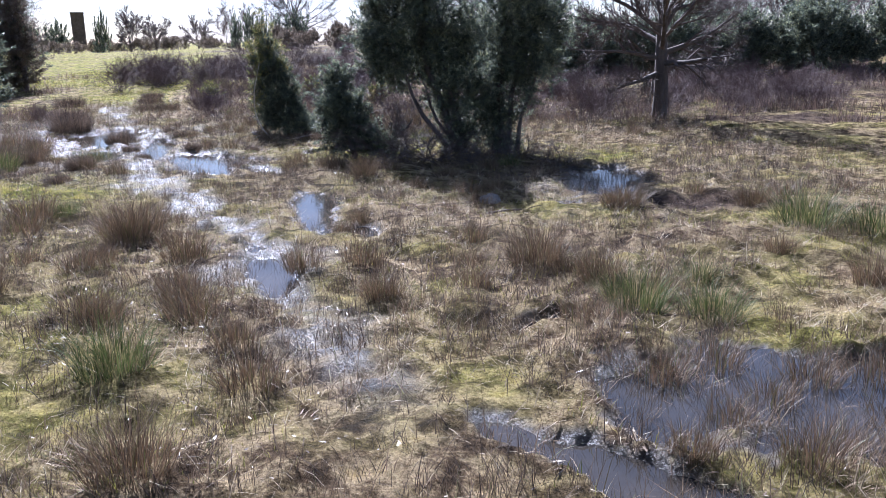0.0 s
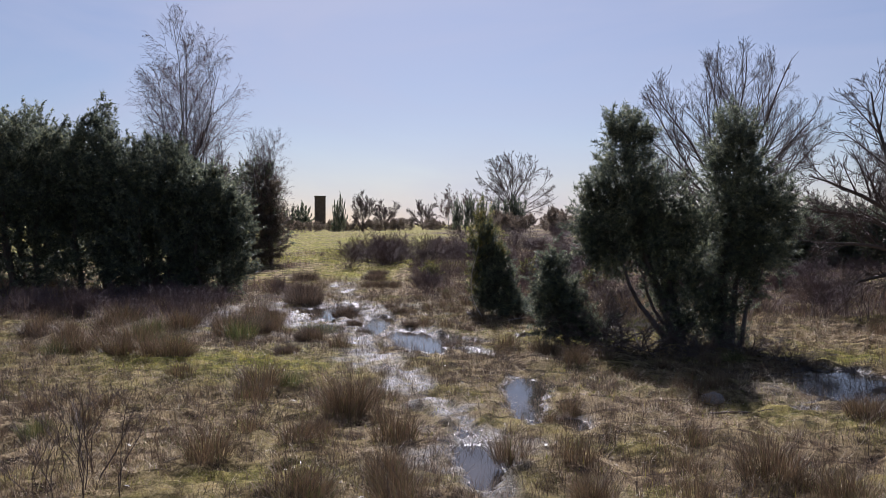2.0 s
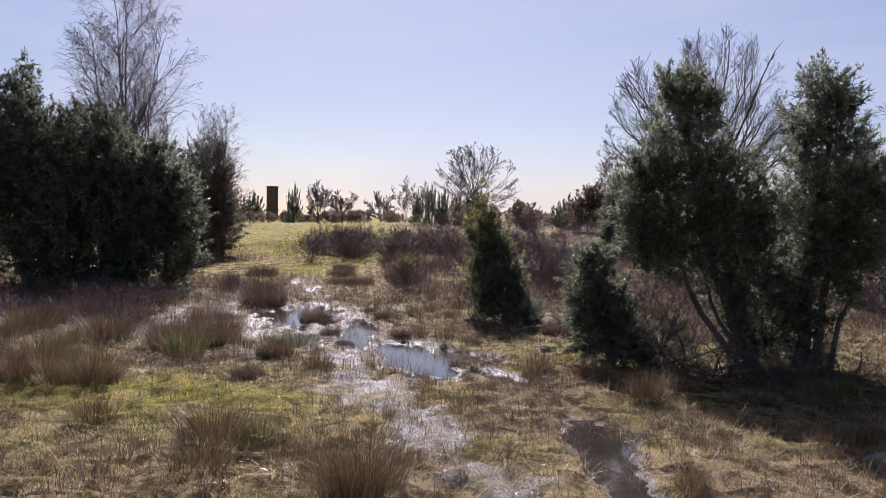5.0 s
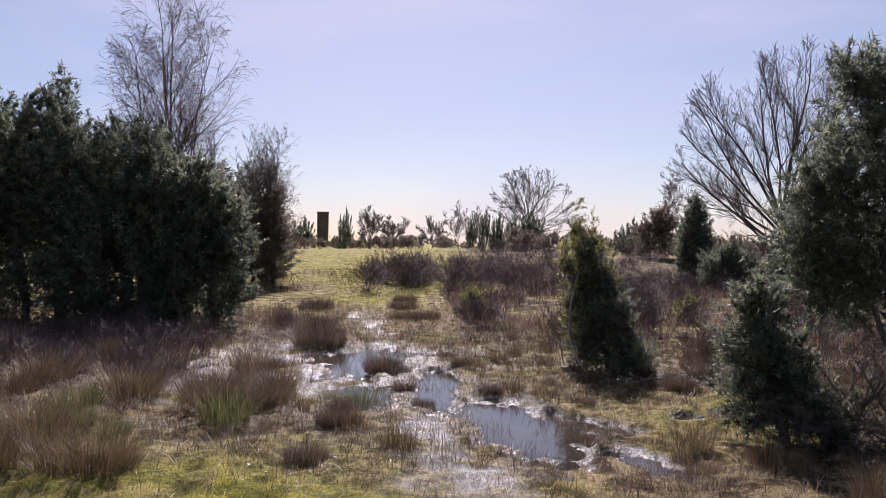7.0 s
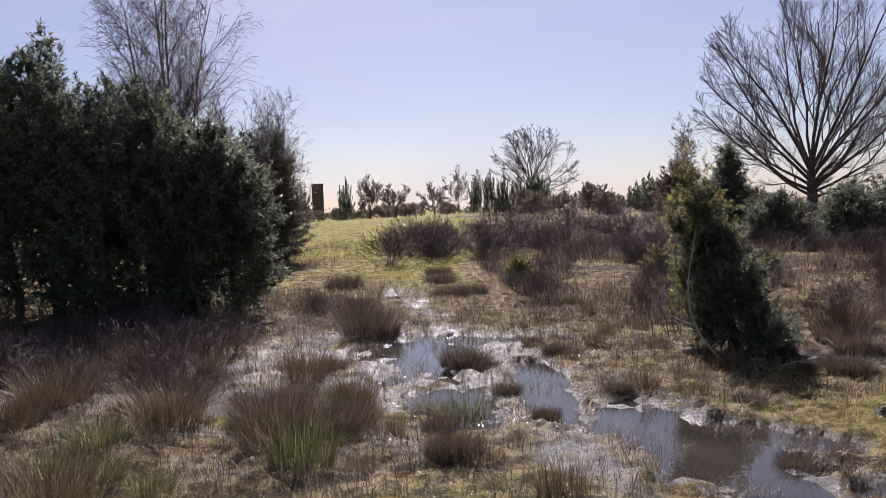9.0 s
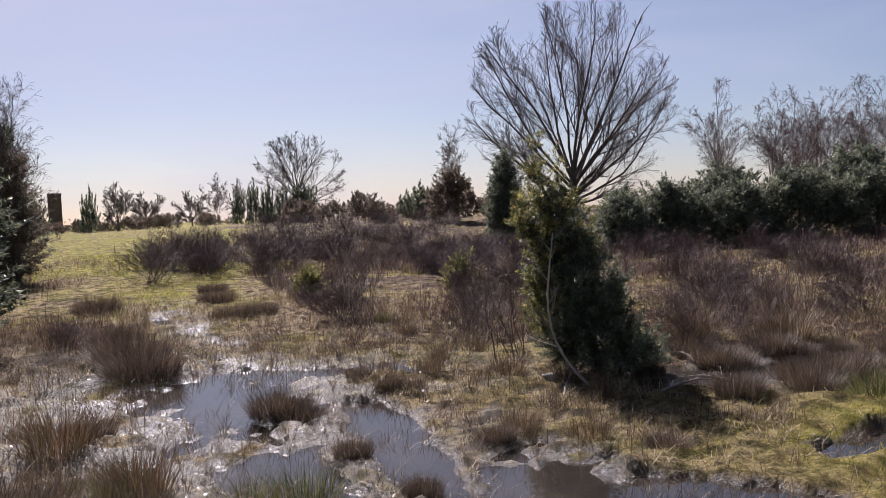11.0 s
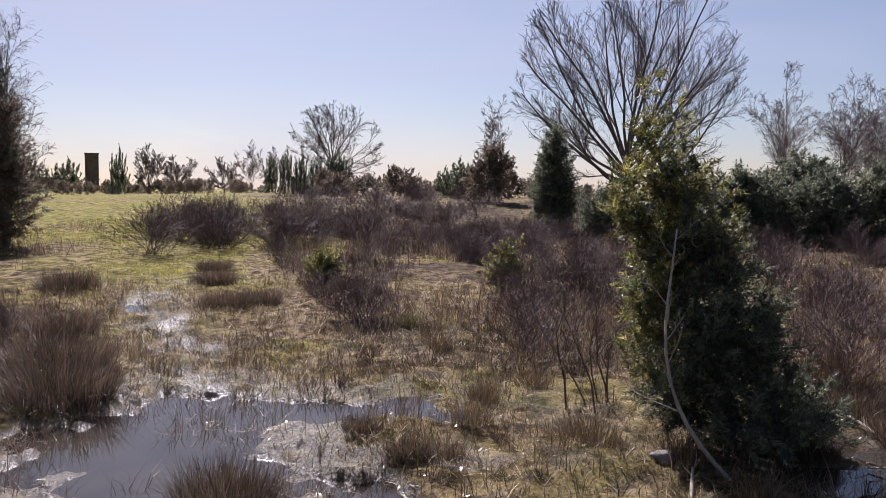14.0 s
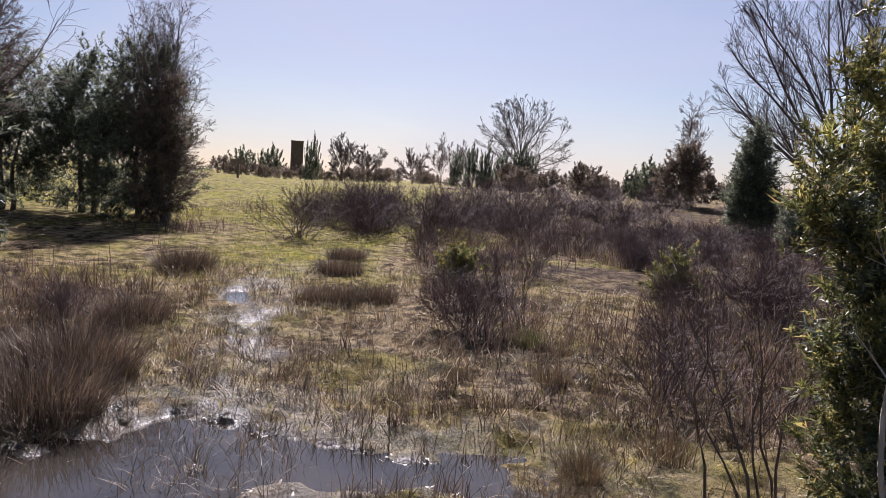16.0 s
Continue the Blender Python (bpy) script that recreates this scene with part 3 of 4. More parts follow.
for x, y, k, s in TUSSOCKS:
    if float(ditch_field(x, y)) > 0.3:
        if float(puddle_field(np.array([x]), np.array([y]))[0]) > 0.25:
            continue
        k, s = 3, s * 0.75
    ob = new("tussock", (RUSH_A, RUSH_B, RUSH_G, DOME)[k])
    ob.matrix_basis = pose(x, y, h1(x, y), 0, 0, (x * 97 + y * 53) % 360) @ Matrix.Diagonal((s, s, s * (0.85 + 0.3 * ((x * 7.3) % 1)), 1))
    tagged(ob, LABELS[k], "tussock", "tussocks on the heath")


# ---- branching ----
def tubes(P, R, sides):
    """Tubes round polylines P (n, k, 3) of radii R (n, k)."""
    n, k, _ = P.shape
    T = np.gradient(P, axis=1)
    T /= np.linalg.norm(T, axis=2, keepdims=True) + 1e-9
    ref = np.where(np.abs(T[..., 2:3]) > 0.9, np.array([1.0, 0, 0]), np.array([0, 0, 1.0]))
    A = np.cross(T, ref)
    A /= np.linalg.norm(A, axis=2, keepdims=True) + 1e-9
    B = np.cross(T, A)
    ang = np.arange(sides) * 2 * math.pi / sides
    V = P[:, :, None] + R[:, :, None, None] * (A[:, :, None] * np.cos(ang)[:, None] + B[:, :, None] * np.sin(ang)[:, None])
    i, j, s = np.meshgrid(np.arange(n), np.arange(k - 1), np.arange(sides), indexing="ij")
    a = (i * k + j) * sides + s
    b = (i * k + j) * sides + (s + 1) % sides
    tris = np.concatenate([np.stack([a, b, b + sides], -1).reshape(-1, 3), np.stack([a, b + sides, a + sides], -1).reshape(-1, 3)])
    return V.reshape(-1, 3), tris


def joined(pieces):
    vs, fs, o = [], [], 0
    for v, f in pieces:
        vs.append(v); fs.append(f + o); o += len(v)
    return np.concatenate(vs), np.concatenate(fs)


def grow(rng, P, R, m, lo, hi, ratio, angle, bend, k, wob=0.12, thin=0.55):
    n, kk, _ = P.shape
    L = np.linalg.norm(np.diff(P, axis=1), axis=2).sum(1)
    s = (lo + (hi - lo) * (np.arange(m)[None] + rng.uniform(0, 1, (n, m))) / m)
    f = s * (kk - 1)
    i = np.clip(f.astype(int), 0, kk - 2)
    w = (f - i)[..., None]
    r_ = np.arange(n)[:, None]
    start = P[r_, i] * (1 - w) + P[r_, i + 1] * w
    T = P[r_, i + 1] - P[r_, i]
    T /= np.linalg.norm(T, axis=2, keepdims=True) + 1e-9
    rad = R[r_, i] * (1 - w[..., 0]) + R[r_, i + 1] * w[..., 0]
    q = rng.normal(0, 1, T.shape)
    q -= (q * T).sum(-1, keepdims=True) * T
    q /= np.linalg.norm(q, axis=2, keepdims=True)
    a = radians(angle) * rng.uniform(0.6, 1.3, (n, m))[..., None]
    d = (T * np.cos(a) + q * np.sin(a)).reshape(-1, 3)
    ln = (L[:, None] * ratio * (1.15 - 0.55 * s) * rng.uniform(0.7, 1.25, (n, m))).ravel()
    pts, p = [start.reshape(-1, 3)], start.reshape(-1, 3)
    for _ in range(k - 1):
        d = d + np.array([0, 0, bend / (k - 1)]) + rng.normal(0, wob, d.shape)
        d /= np.linalg.norm(d, axis=1, keepdims=True)
        p = p + d * (ln / (k - 1))[:, None]
        pts.append(p)
    r0 = (rad * thin).ravel()
    return np.stack(pts, 1), r0[:, None] * np.linspace(1, 0.3, k)[None]


def first_limbs(rng, n, fork, length, tilt, k, r0, bend, wob=0.08):
    """Limbs that fan out from a trunk's upper part."""
    az = np.arange(n) * 2.399 + rng.uniform(-0.4, 0.4, n)
    ti = np.radians(tilt[0] + (tilt[1] - tilt[0]) * np.linspace(0, 1, n) ** 0.72 + rng.uniform(-5, 5, n))
    d = np.stack([np.sin(ti) * np.cos(az), np.sin(ti) * np.sin(az), np.cos(ti)], 1)
    p = np.stack([np.zeros(n), np.zeros(n), np.linspace(fork[1], fork[0], n)], 1)
    pts, ln = [p], length * (1.05 - 0.3 * np.sin(ti)) * rng.uniform(0.85, 1.1, n)
    for _ in range(k - 1):
        d = d + np.array([0, 0, bend / (k - 1)]) + rng.normal(0, wob, d.shape)
        d /= np.linalg.norm(d, axis=1, keepdims=True)
        p = p + d * (ln / (k - 1))[:, None]
        pts.append(p)
    return np.stack(pts, 1), (r0 * rng.uniform(0.8, 1.1, n))[:, None] * np.linspace(1, 0.25, k)[None]


def within_hull(P, hull):
    """Shortens shoots that outgrow the crown's rounded outline."""
    if hull is None:
        return P
    c, half = np.array([0, 0, hull[0]]), np.array([hull[1], hull[1], hull[2]])
    rho = np.linalg.norm((P[:, -1] - c) / half, axis=-1)
    start = np.linalg.norm((P[:, 0] - c) / half, axis=-1)
    rim = 0.92 + 0.16 * vnoise(P[:, -1, 0] * 0.9 / half[0] * 4, P[:, -1, 2] * 0.9 / half[2] * 4, 4) + np.sin(np.arange(len(P)) * 12.9) * 0.04
    f = np.where(rho > rim, np.clip((rim - start) / np.maximum(rho - start, 1e-3), 0.4, 1), 1.0)
    return P[:, :1] + (P - P[:, :1]) * f[:, None, None]


def bare_tree(x, y, label, seed, fork, length, tilt, limbs, r0, plan, bark, twig, category="tree", bend=0.2, lean=(0, 0), name="bare_tree", twig_min=0.004, trunks=1, hull=None, limb_r=0.5):
    """plan: for each further level (children, lo, hi, ratio, angle, bend). hull: the crown's middle height, half width, half height."""
    rng = np.random.default_rng(seed)
    root = thing(name, x, y, h1(x, y), label, category)
    P, R = first_limbs(rng, limbs, fork, length, tilt, 7, r0 * limb_r, bend)
    P = within_hull(P, hull)
    k = 8
    h = np.linspace(-0.15, fork[1], k)
    for j in range(trunks):
        tp = np.stack([lean[0] * (h / fork[1]) ** 2 + 0.02 * np.sin(h * 3 + j), lean[1] * (h / fork[1]) ** 2, h], 1)[None]
        part("trunk", *tubes(tp, (r0 * np.linspace(1.35, 0.75, k))[None], 10), bark, root, smooth=True)
    P = P + np.array([lean[0], lean[1], 0])
    for j in range(len(P)):
        part("limb", *tubes(P[j:j + 1], R[j:j + 1], 6), bark, root, smooth=True)
    levels = []
    for lev, (ch, lo, hi, ratio, angle, bd) in enumerate(plan):
        P, R = grow(rng, P, R, ch, lo, hi, ratio, angle, bd, 5 if lev < 2 else 4)
        P = within_hull(P - np.array([lean[0], lean[1], 0]), hull) + np.array([lean[0], lean[1], 0])
        R = np.maximum(R, twig_min)
        levels.append(tubes(P, R, 3 if len(P) > 200 else 5))
    part("crown", *joined(levels), twig, root, "leafless twigs of the crown")
    return root


OAK = [(9, 0.2, 1, 0.44, 28, 0.25), (8, 0.2, 1, 0.48, 32, 0.15), (8, 0.12, 1, 0.5, 36, 0.1)]
OAK_S = [(8, 0.2, 1, 0.46, 32, 0.2), (6, 0.2, 1, 0.5, 34, 0.1), (4, 0.2, 1, 0.5, 36, 0.1)]
bare_tree(1.6, 45.9, "large leafless oak with a broad fan-shaped crown", 5, (0.6, 2.2), 8.2, (3, 78), 22, 0.20, OAK, M_BARK, M_TWIG, bend=0.32, twig_min=0.0048, hull=(5.2, 5.3, 5.0), limb_r=0.42)
bare_tree(-16.9, 77.2, "leafless round-crowned oak on the rise", 6, (1.0, 3.0), 6.0, (2, 88), 26, 0.16, [(8, 0.2, 1, 0.42, 34, 0.1), (6, 0.2, 1, 0.46, 36, 0.05), (5, 0.2, 1, 0.5, 38, 0.05)], M_BARK, M_TWIG, bend=0.16, twig_min=0.009, hull=(4.0, 4.2, 3.7), limb_r=0.30)
bare_tree(-26.5, 79.0, "small leafless round tree on the rise", 7, (0.3, 0.7), 2.3, (5, 80), 12, 0.07, OAK_S, M_BARK, M_TWIG, bend=0.1, twig_min=0.013, hull=(1.8, 1.75, 1.7), limb_r=0.4)
BIRCH = [(14, 0.08, 1, 0.34, 42, 0.35), (8, 0.12, 1, 0.48, 38, 0.0), (5, 0.2, 1, 0.5, 36, -0.5)]
BIRCH_FAR = [(14, 0.06, 1, 0.32, 42, 0.35), (7, 0.15, 1, 0.5, 38, 0.0), (4, 0.2, 1, 0.55, 38, -0.5)]
BIRCH_S = [(10, .12, 1, .34, 36, .3), (6, .2, 1, .5, 34, 0), (5, .25, 1, .5, 34, -.5)]
bare_tree(-12.85, 19.9, "tall leafless birch with fine drooping twigs", 8, (0.8, 1.4), 5.5, (0, 24), 8, 0.075, [(20, 0.08, 1, 0.36, 40, 0.35), (10, 0.12, 1, 0.48, 36, 0.0), (7, 0.2, 1, 0.5, 36, -0.6)], M_BIRCH, M_BTWIG, bend=0.06, twig_min=0.0028, hull=(4.4, 1.85, 3.2))
bare_tree(-14.5, 27.0, "slender leafless young birch", 9, (0.5, 1.0), 3.6, (2, 26), 8, 0.05, BIRCH, M_BIRCH, M_BTWIG, twig_min=0.003, hull=(2.8, 1.4, 2.6))
bare_tree(3.9, 17.0, "gnarled leafless tree with a dark trunk", 10, (0.9, 2.0), 2.7, (10, 98), 13, 0.12, [(10, 0.15, 1, 0.46, 40, 0.2), (9, 0.15, 1, 0.5, 42, 0.1), (7, 0.15, 1, 0.5, 40, 0.05)], M_BARK, M_TWIG, bend=0.1, twig_min=0.0035, hull=(2.7, 2.6, 2.4), limb_r=0.5)
# bare shrubs and birches far off
bare_tree(-31.3, 75.0, "leafless many-stemmed tree on the rise", 12, (0.3, 0.6), 3.9, (3, 60), 14, 0.07, OAK_S, M_BARK, M_TWIG, twig_min=0.013, hull=(2.1, 1.9, 2.0))
bare_tree(-28.6, 74.0, "leafless many-stemmed tree on the rise", 13, (0.3, 0.6), 3.3, (3, 60), 12, 0.07, OAK_S, M_BARK, M_TWIG, twig_min=0.013, hull=(1.7, 1.7, 1.6))
bare_tree(-28.4, 94.0, "slim leafless birch beyond the rise", 14, (0.5, 1.0), 3.6, (2, 20), 5, 0.06, BIRCH_S, M_BIRCH, M_BTWIG, twig_min=0.012)
bare_tree(-26.2, 95.0, "slim leafless birch beyond the rise", 15, (0.5, 1.0), 3.0, (2, 24), 5, 0.06, BIRCH_S, M_BIRCH, M_BTWIG, twig_min=0.012)
bare_tree(-4.1, 62.0, "slim leafless birch beyond the heath", 16, (0.5, 1.0), 4.4, (2, 12), 4, 0.06, BIRCH_S, M_BIRCH, M_BTWIG, twig_min=0.009)
far_birch = bare_tree(10.2, 51.7, "tall leafless birch behind the juniper wood", 17, (0.8, 1.4), 4.6, (1, 12), 4, 0.08, BIRCH_FAR, M_BIRCH, M_BTWIG, bend=0.03, twig_min=0.006)
far_birch["group"] = "birches behind the wood"
far_birch_b = bare_tree(12.4, 50.0, "tall leafless birch behind the juniper wood", 18, (0.8, 1.4), 4.3, (1, 16), 4, 0.08, BIRCH_FAR, M_BIRCH, M_BTWIG, bend=0.03, twig_min=0.006)
far_birch_b["group"] = "birches behind the wood"
for i, (x, y, k) in enumerate([(13.5, 52, 1.05), (14.6, 49, 1.1), (16.2, 50, 1.0), (17.6, 48, 1.15), (19.2, 49, 1.1), (20.4, 46, 1.15), (22.0, 47, 1.1), (23.8, 45, 1.2), (18.4, 53, 1.25), (21.2, 52, 1.25), (25.5, 43, 1.2), (27.5, 41, 1.2), (24.0, 50, 1.3), (29.5, 38, 1.2), (11.5, 55, 1.2), (15.3, 54, 1.25), (17.0, 55, 1.3), (19.6, 55, 1.35), (22.8, 54, 1.35), (12.9, 47.5, 0.95), (15.9, 46.5, 1.0), (19.0, 45, 1.05), (22.6, 43, 1.1), (26.2, 47, 1.3), (28.4, 45, 1.3), (25.0, 39, 1.1), (27.0, 36, 1.1)]):
    c = copy_thing(far_birch if i % 2 else far_birch_b, pose(x, y, h1(x, y), 0, 0, i * 83))
    c.scale = (k * 0.78,) * 3


# ---- junipers ----
def sprays(rng, centre, out, length, per, width):
    """Each spray: per needles set round a short shoot."""
    n = len(centre)
    out = out / (np.linalg.norm(out, axis=1, keepdims=True) + 1e-9)
    s = rng.uniform(0, 1, (n, per, 1))
    base = centre[:, None] + out[:, None] * (s - 0.4) * length[:, None, None]
    d = out[:, None] * 0.7 + rng.normal(0, 0.55, (n, per, 3))
    d /= np.linalg.norm(d, axis=2, keepdims=True)
    q = np.cross(d, rng.normal(0, 1, (n, per, 3)))
    q /= np.linalg.norm(q, axis=2, keepdims=True)
    ln = (length[:, None] * rng.uniform(0.35, 0.75, (n, per)))[..., None]
    w = width * rng.uniform(0.7, 1.3, (n, per))[..., None]
    V = np.stack([base - q * w, base + q * w, base + d * ln], 2)
    m = n * per
    return V.reshape(-1, 3), np.arange(m * 3).reshape(-1, 3)


def foliage(rng, lobes, n, length, per, width, up=0.6, inner=0.45, bunch=15):
    """Sprays gathered into upright plumes over ellipsoid lobes."""
    m = max(1, n // bunch)
    size = np.array([(l[3] * l[4] + l[3] * l[5] + l[4] * l[5]) for l in lobes])
    which = rng.choice(len(lobes), m, p=size / size.sum())
    lb = np.array(lobes)[which]
    u = rng.normal(0, 1, (m, 3))
    u /= np.linalg.norm(u, axis=1, keepdims=True)
    r = (inner + (1 - inner) * rng.uniform(0, 1, m) ** 0.45) * rng.uniform(0.82, 1.08, m)
    c = lb[:, :3] + u * lb[:, 3:6] * r[:, None]
    out = u / lb[:, 3:6] * lb[:, 3:6].mean(1, keepdims=True) + np.array([0, 0, up]) + rng.normal(0, 0.3, (m, 3))
    out /= np.linalg.norm(out, axis=1, keepdims=True)
    t = rng.uniform(-0.6, 1.0, (m, bunch, 1))
    reach = (length * rng.uniform(1.5, 3.4, m))[:, None, None]
    spot = c[:, None] + out[:, None] * t * reach + rng.normal(0, 1, (m, bunch, 3)) * (1.15 - t) * length * 0.42
    way = np.repeat(out[:, None], bunch, 1) + rng.normal(0, 0.35, (m, bunch, 3))
    spot, way = spot.reshape(-1, 3), way.reshape(-1, 3)
    ok = spot[:, 2] > 0.02
    return sprays(rng, spot[ok], way[ok], length * rng.uniform(0.6, 1.4, ok.sum()), per, width)


def juniper(x, y, label, seed, stems, lobes, n, length, per, width, material, name="juniper", spikes=0, group="", bunch=15, top=None):
    """stems: (x0, y0, x1, y1, z1, radius) relative to the foot; lobes: ellipsoids of foliage."""
    rng = np.random.default_rng(seed)
    root = thing(name, x, y, h1(x, y), label, "juniper", group)
    for x0, y0, x1, y1, z1, r in stems:
        k = 7
        s = np.linspace(0, 1, k)
        p = np.stack([x0 + (x1 - x0) * s + 0.04 * np.sin(s * 9 + x0), y0 + (y1 - y0) * s + 0.04 * np.cos(s * 7 + y0), -0.1 + (z1 + 0.1) * s ** 1.1], 1)
        part("trunk", *tubes(p[None], (r * np.linspace(1.2, 0.3, k))[None], 7), M_BARK, root, smooth=True)
    pieces = [foliage(rng, lobes, int(n * 1.35), length, per, width, bunch=bunch)]
    if spikes:
        tips = []
        for _ in range(spikes):
            l = lobes[rng.integers(len(lobes))]
            a = rng.uniform(0, 2 * math.pi)
            q = rng.uniform(0, 0.85)
            tips.append((l[0] + l[3] * q * math.cos(a), l[1] + l[4] * q * math.sin(a), l[2] + l[5] * math.sqrt(1 - q * q), 0.05 + 0.03 * rng.uniform(), 0.05 + 0.03 * rng.uniform(), rng.uniform(0.12, 0.30)))
        pieces.append(foliage(rng, tips, spikes * 15, length, per, width, 1.5, 0.1, 15))
    part("crown", *joined(pieces), material, root)
    # top: extra shoots whose lighter material paints sunlight onto the crown
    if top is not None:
        part("sun_painted_shoot", *foliage(rng, top[0], top[1], length, per, width, 1.2, 0.35, 15), top[2], root, "yellow-green sunlit shoots")
    return root


# twin juniper beside the track, its low neighbour, the single one at the water
TWIN_LEFT = [(-1.12, 0.1, 3.02, 0.24, 0.25, 0.22), (-1.08, 0.1, 2.75, 0.36, 0.36, 0.36), (-1.05, 0.1, 2.35, 0.46, 0.46, 0.45), (-1.12, 0.1, 1.9, 0.58, 0.55, 0.5), (-1.45, 0.1, 1.65, 0.36, 0.4, 0.42),
             (-1.55, 0.05, 1.95, 0.22, 0.25, 0.32), (-1.05, 0.1, 1.45, 0.55, 0.5, 0.42), (-0.62, 0.15, 1.9, 0.36, 0.4, 0.6), (-0.55, 0.15, 1.4, 0.40, 0.4, 0.5), (-1.38, 0.0, 1.2, 0.25, 0.3, 0.28)]
TWIN_RIGHT = [(0.40, 0.1, 3.0, 0.26, 0.28, 0.22), (0.36, 0.1, 2.72, 0.36, 0.36, 0.38), (0.42, 0.1, 2.3, 0.44, 0.42, 0.48), (0.55, 0.1, 1.85, 0.50, 0.5, 0.48), (0.78, 0.1, 1.6, 0.32, 0.35, 0.50), (0.62, 0.1, 1.3, 0.45, 0.42, 0.32),
              (0.95, 0.1, 1.95, 0.16, 0.2, 0.30), (0.05, 0.15, 1.5, 0.42, 0.4, 0.6), (-0.20, 0.1, 0.95, 0.36, 0.34, 0.50), (-0.05, 0.05, 0.5, 0.32, 0.3, 0.50), (0.22, 0.05, 0.42, 0.26, 0.25, 0.42), (-0.35, 0.0, 0.3, 0.25, 0.25, 0.3), (-0.55, 0.1, 0.9, 0.26, 0.26, 0.4), (0.45, 0.05, 0.85, 0.26, 0.28, 0.4)]
juniper(0.42, 12.25, "dark green twin-stemmed juniper with bare lower trunks", 21,
        [(-0.35, 0, -1.1, 0.1, 2.6, 0.06), (-0.25, 0.1, -0.7, 0, 2.2, 0.05), (0.15, 0.1, 0.42, 0.1, 2.7, 0.07), (0.25, 0, 0.65, 0.2, 2.0, 0.05), (-0.4, -0.1, -1.25, -0.2, 1.4, 0.04), (-0.3, 0, -0.95, -0.1, 1.2, 0.03), (0.4, 0, 0.75, -0.1, 1.3, 0.035)],
        TWIN_LEFT + TWIN_RIGHT, 19000, 0.085, 11, 0.0052, M_JUN, spikes=46)
juniper(-1.38, 11.62, "low dark juniper with dead leaning branches", 22, [(0, 0, -0.1, 0, 0.9, 0.04), (0.2, 0, 0.8, 0.3, 0.5, 0.03)],
        [(-0.18, 0.05, 1.0, 0.11, 0.12, 0.18), (-0.22, 0.05, 0.78, 0.19, 0.20, 0.30), (-0.18, 0, 0.42, 0.24, 0.26, 0.36), (0.02, 0.05, 0.64, 0.15, 0.18, 0.22), (0.12, 0.1, 0.25, 0.22, 0.24, 0.22), (0.45, 0.1, 0.14, 0.20, 0.2, 0.12)], 3600, 0.075, 11, 0.005, M_JUN, spikes=22)
juniper(-3.08, 14.95, "yellow-green juniper with an open spiky top", 23, [(0, 0, -0.46, 0.25, 1.8, 0.035), (0.02, 0, -0.28, 0.3, 1.5, 0.03)],
        [(0.04, -0.02, 0.24, 0.38, 0.38, 0.26), (-0.04, 0.0, 0.50, 0.27, 0.28, 0.30), (-0.16, 0.08, 0.80, 0.21, 0.22, 0.32), (-0.28, 0.15, 1.10, 0.16, 0.17, 0.30), (-0.36, 0.2, 1.38, 0.11, 0.12, 0.24), (0.34, -0.05, 0.17, 0.18, 0.24, 0.20), (-0.30, 0.0, 0.32, 0.15, 0.2, 0.22), (-0.40, 0.05, 0.72, 0.10, 0.13, 0.22), (0.14, 0.05, 0.66, 0.13, 0.15, 0.18), (-0.02, 0.1, 1.0, 0.09, 0.11, 0.17)], 6400, 0.062, 10, 0.0042, M_JUN, spikes=40,
        # sun on the top and left edge, put in as yellower needle colour
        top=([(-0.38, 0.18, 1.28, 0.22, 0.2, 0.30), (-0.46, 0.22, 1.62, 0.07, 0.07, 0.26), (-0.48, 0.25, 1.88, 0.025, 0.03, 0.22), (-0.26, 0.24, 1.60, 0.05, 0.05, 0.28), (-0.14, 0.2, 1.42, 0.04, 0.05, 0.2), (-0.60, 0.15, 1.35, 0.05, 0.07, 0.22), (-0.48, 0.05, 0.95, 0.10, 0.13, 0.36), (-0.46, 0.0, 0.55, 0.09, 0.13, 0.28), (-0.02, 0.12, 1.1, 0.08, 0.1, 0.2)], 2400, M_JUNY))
juniper(-2.25, 37.0, "dark narrow cone-shaped juniper on the heath", 24, [(0, 0, 0, 0, 2.4, 0.07)],
        [(0, 0, 0.8, 0.70, 0.70, 0.9), (0, 0, 1.4, 0.68, 0.68, 0.9), (0.02, 0, 2.1, 0.52, 0.52, 0.8), (0.0, 0, 2.75, 0.30, 0.30, 0.55), (-0.02, 0, 3.15, 0.13, 0.13, 0.35)], 6800, 0.10, 9, 0.012, M_JUN, bunch=5)
# the dense stand left of the track
STAND = [(-10.55, 17.0, 0.95, 2.7), (-11.9, 16.8, 1.4, 3.4), (-13.8, 16.9, 1.4, 3.9), (-15.2, 16.2, 1.5, 4.1), (-12.6, 18.2, 1.5, 3.6), (-17.2, 15.0, 1.5, 4.2), (-16.6, 18, 1.6, 4.4)]
for i, (x, y, r, h) in enumerate(STAND):
    juniper(x, y, "dense dark juniper in a tall thicket", 40 + i, [(-0.3, 0, -0.5, 0, h * .8, 0.07), (0.3, 0.1, 0.6, 0, h * .75, 0.06), (0, -0.3, 0.1, -0.7, h * .6, 0.05)],
            [(0, 0, h * .32, r, r * .9, h * .36), (-.3 * r, 0, h * .62, r * .75, r * .7, h * .30), (.35 * r, 0, h * .6, r * .7, r * .7, h * .3), (.1, 0, h * .8, r * .5, r * .5, h * .22), (-.5 * r, -.2, h * .75, r * .35, r * .35, h * .24)],
            8200, 0.125, 10, 0.0105, M_JUN, spikes=44, group="juniper thicket")
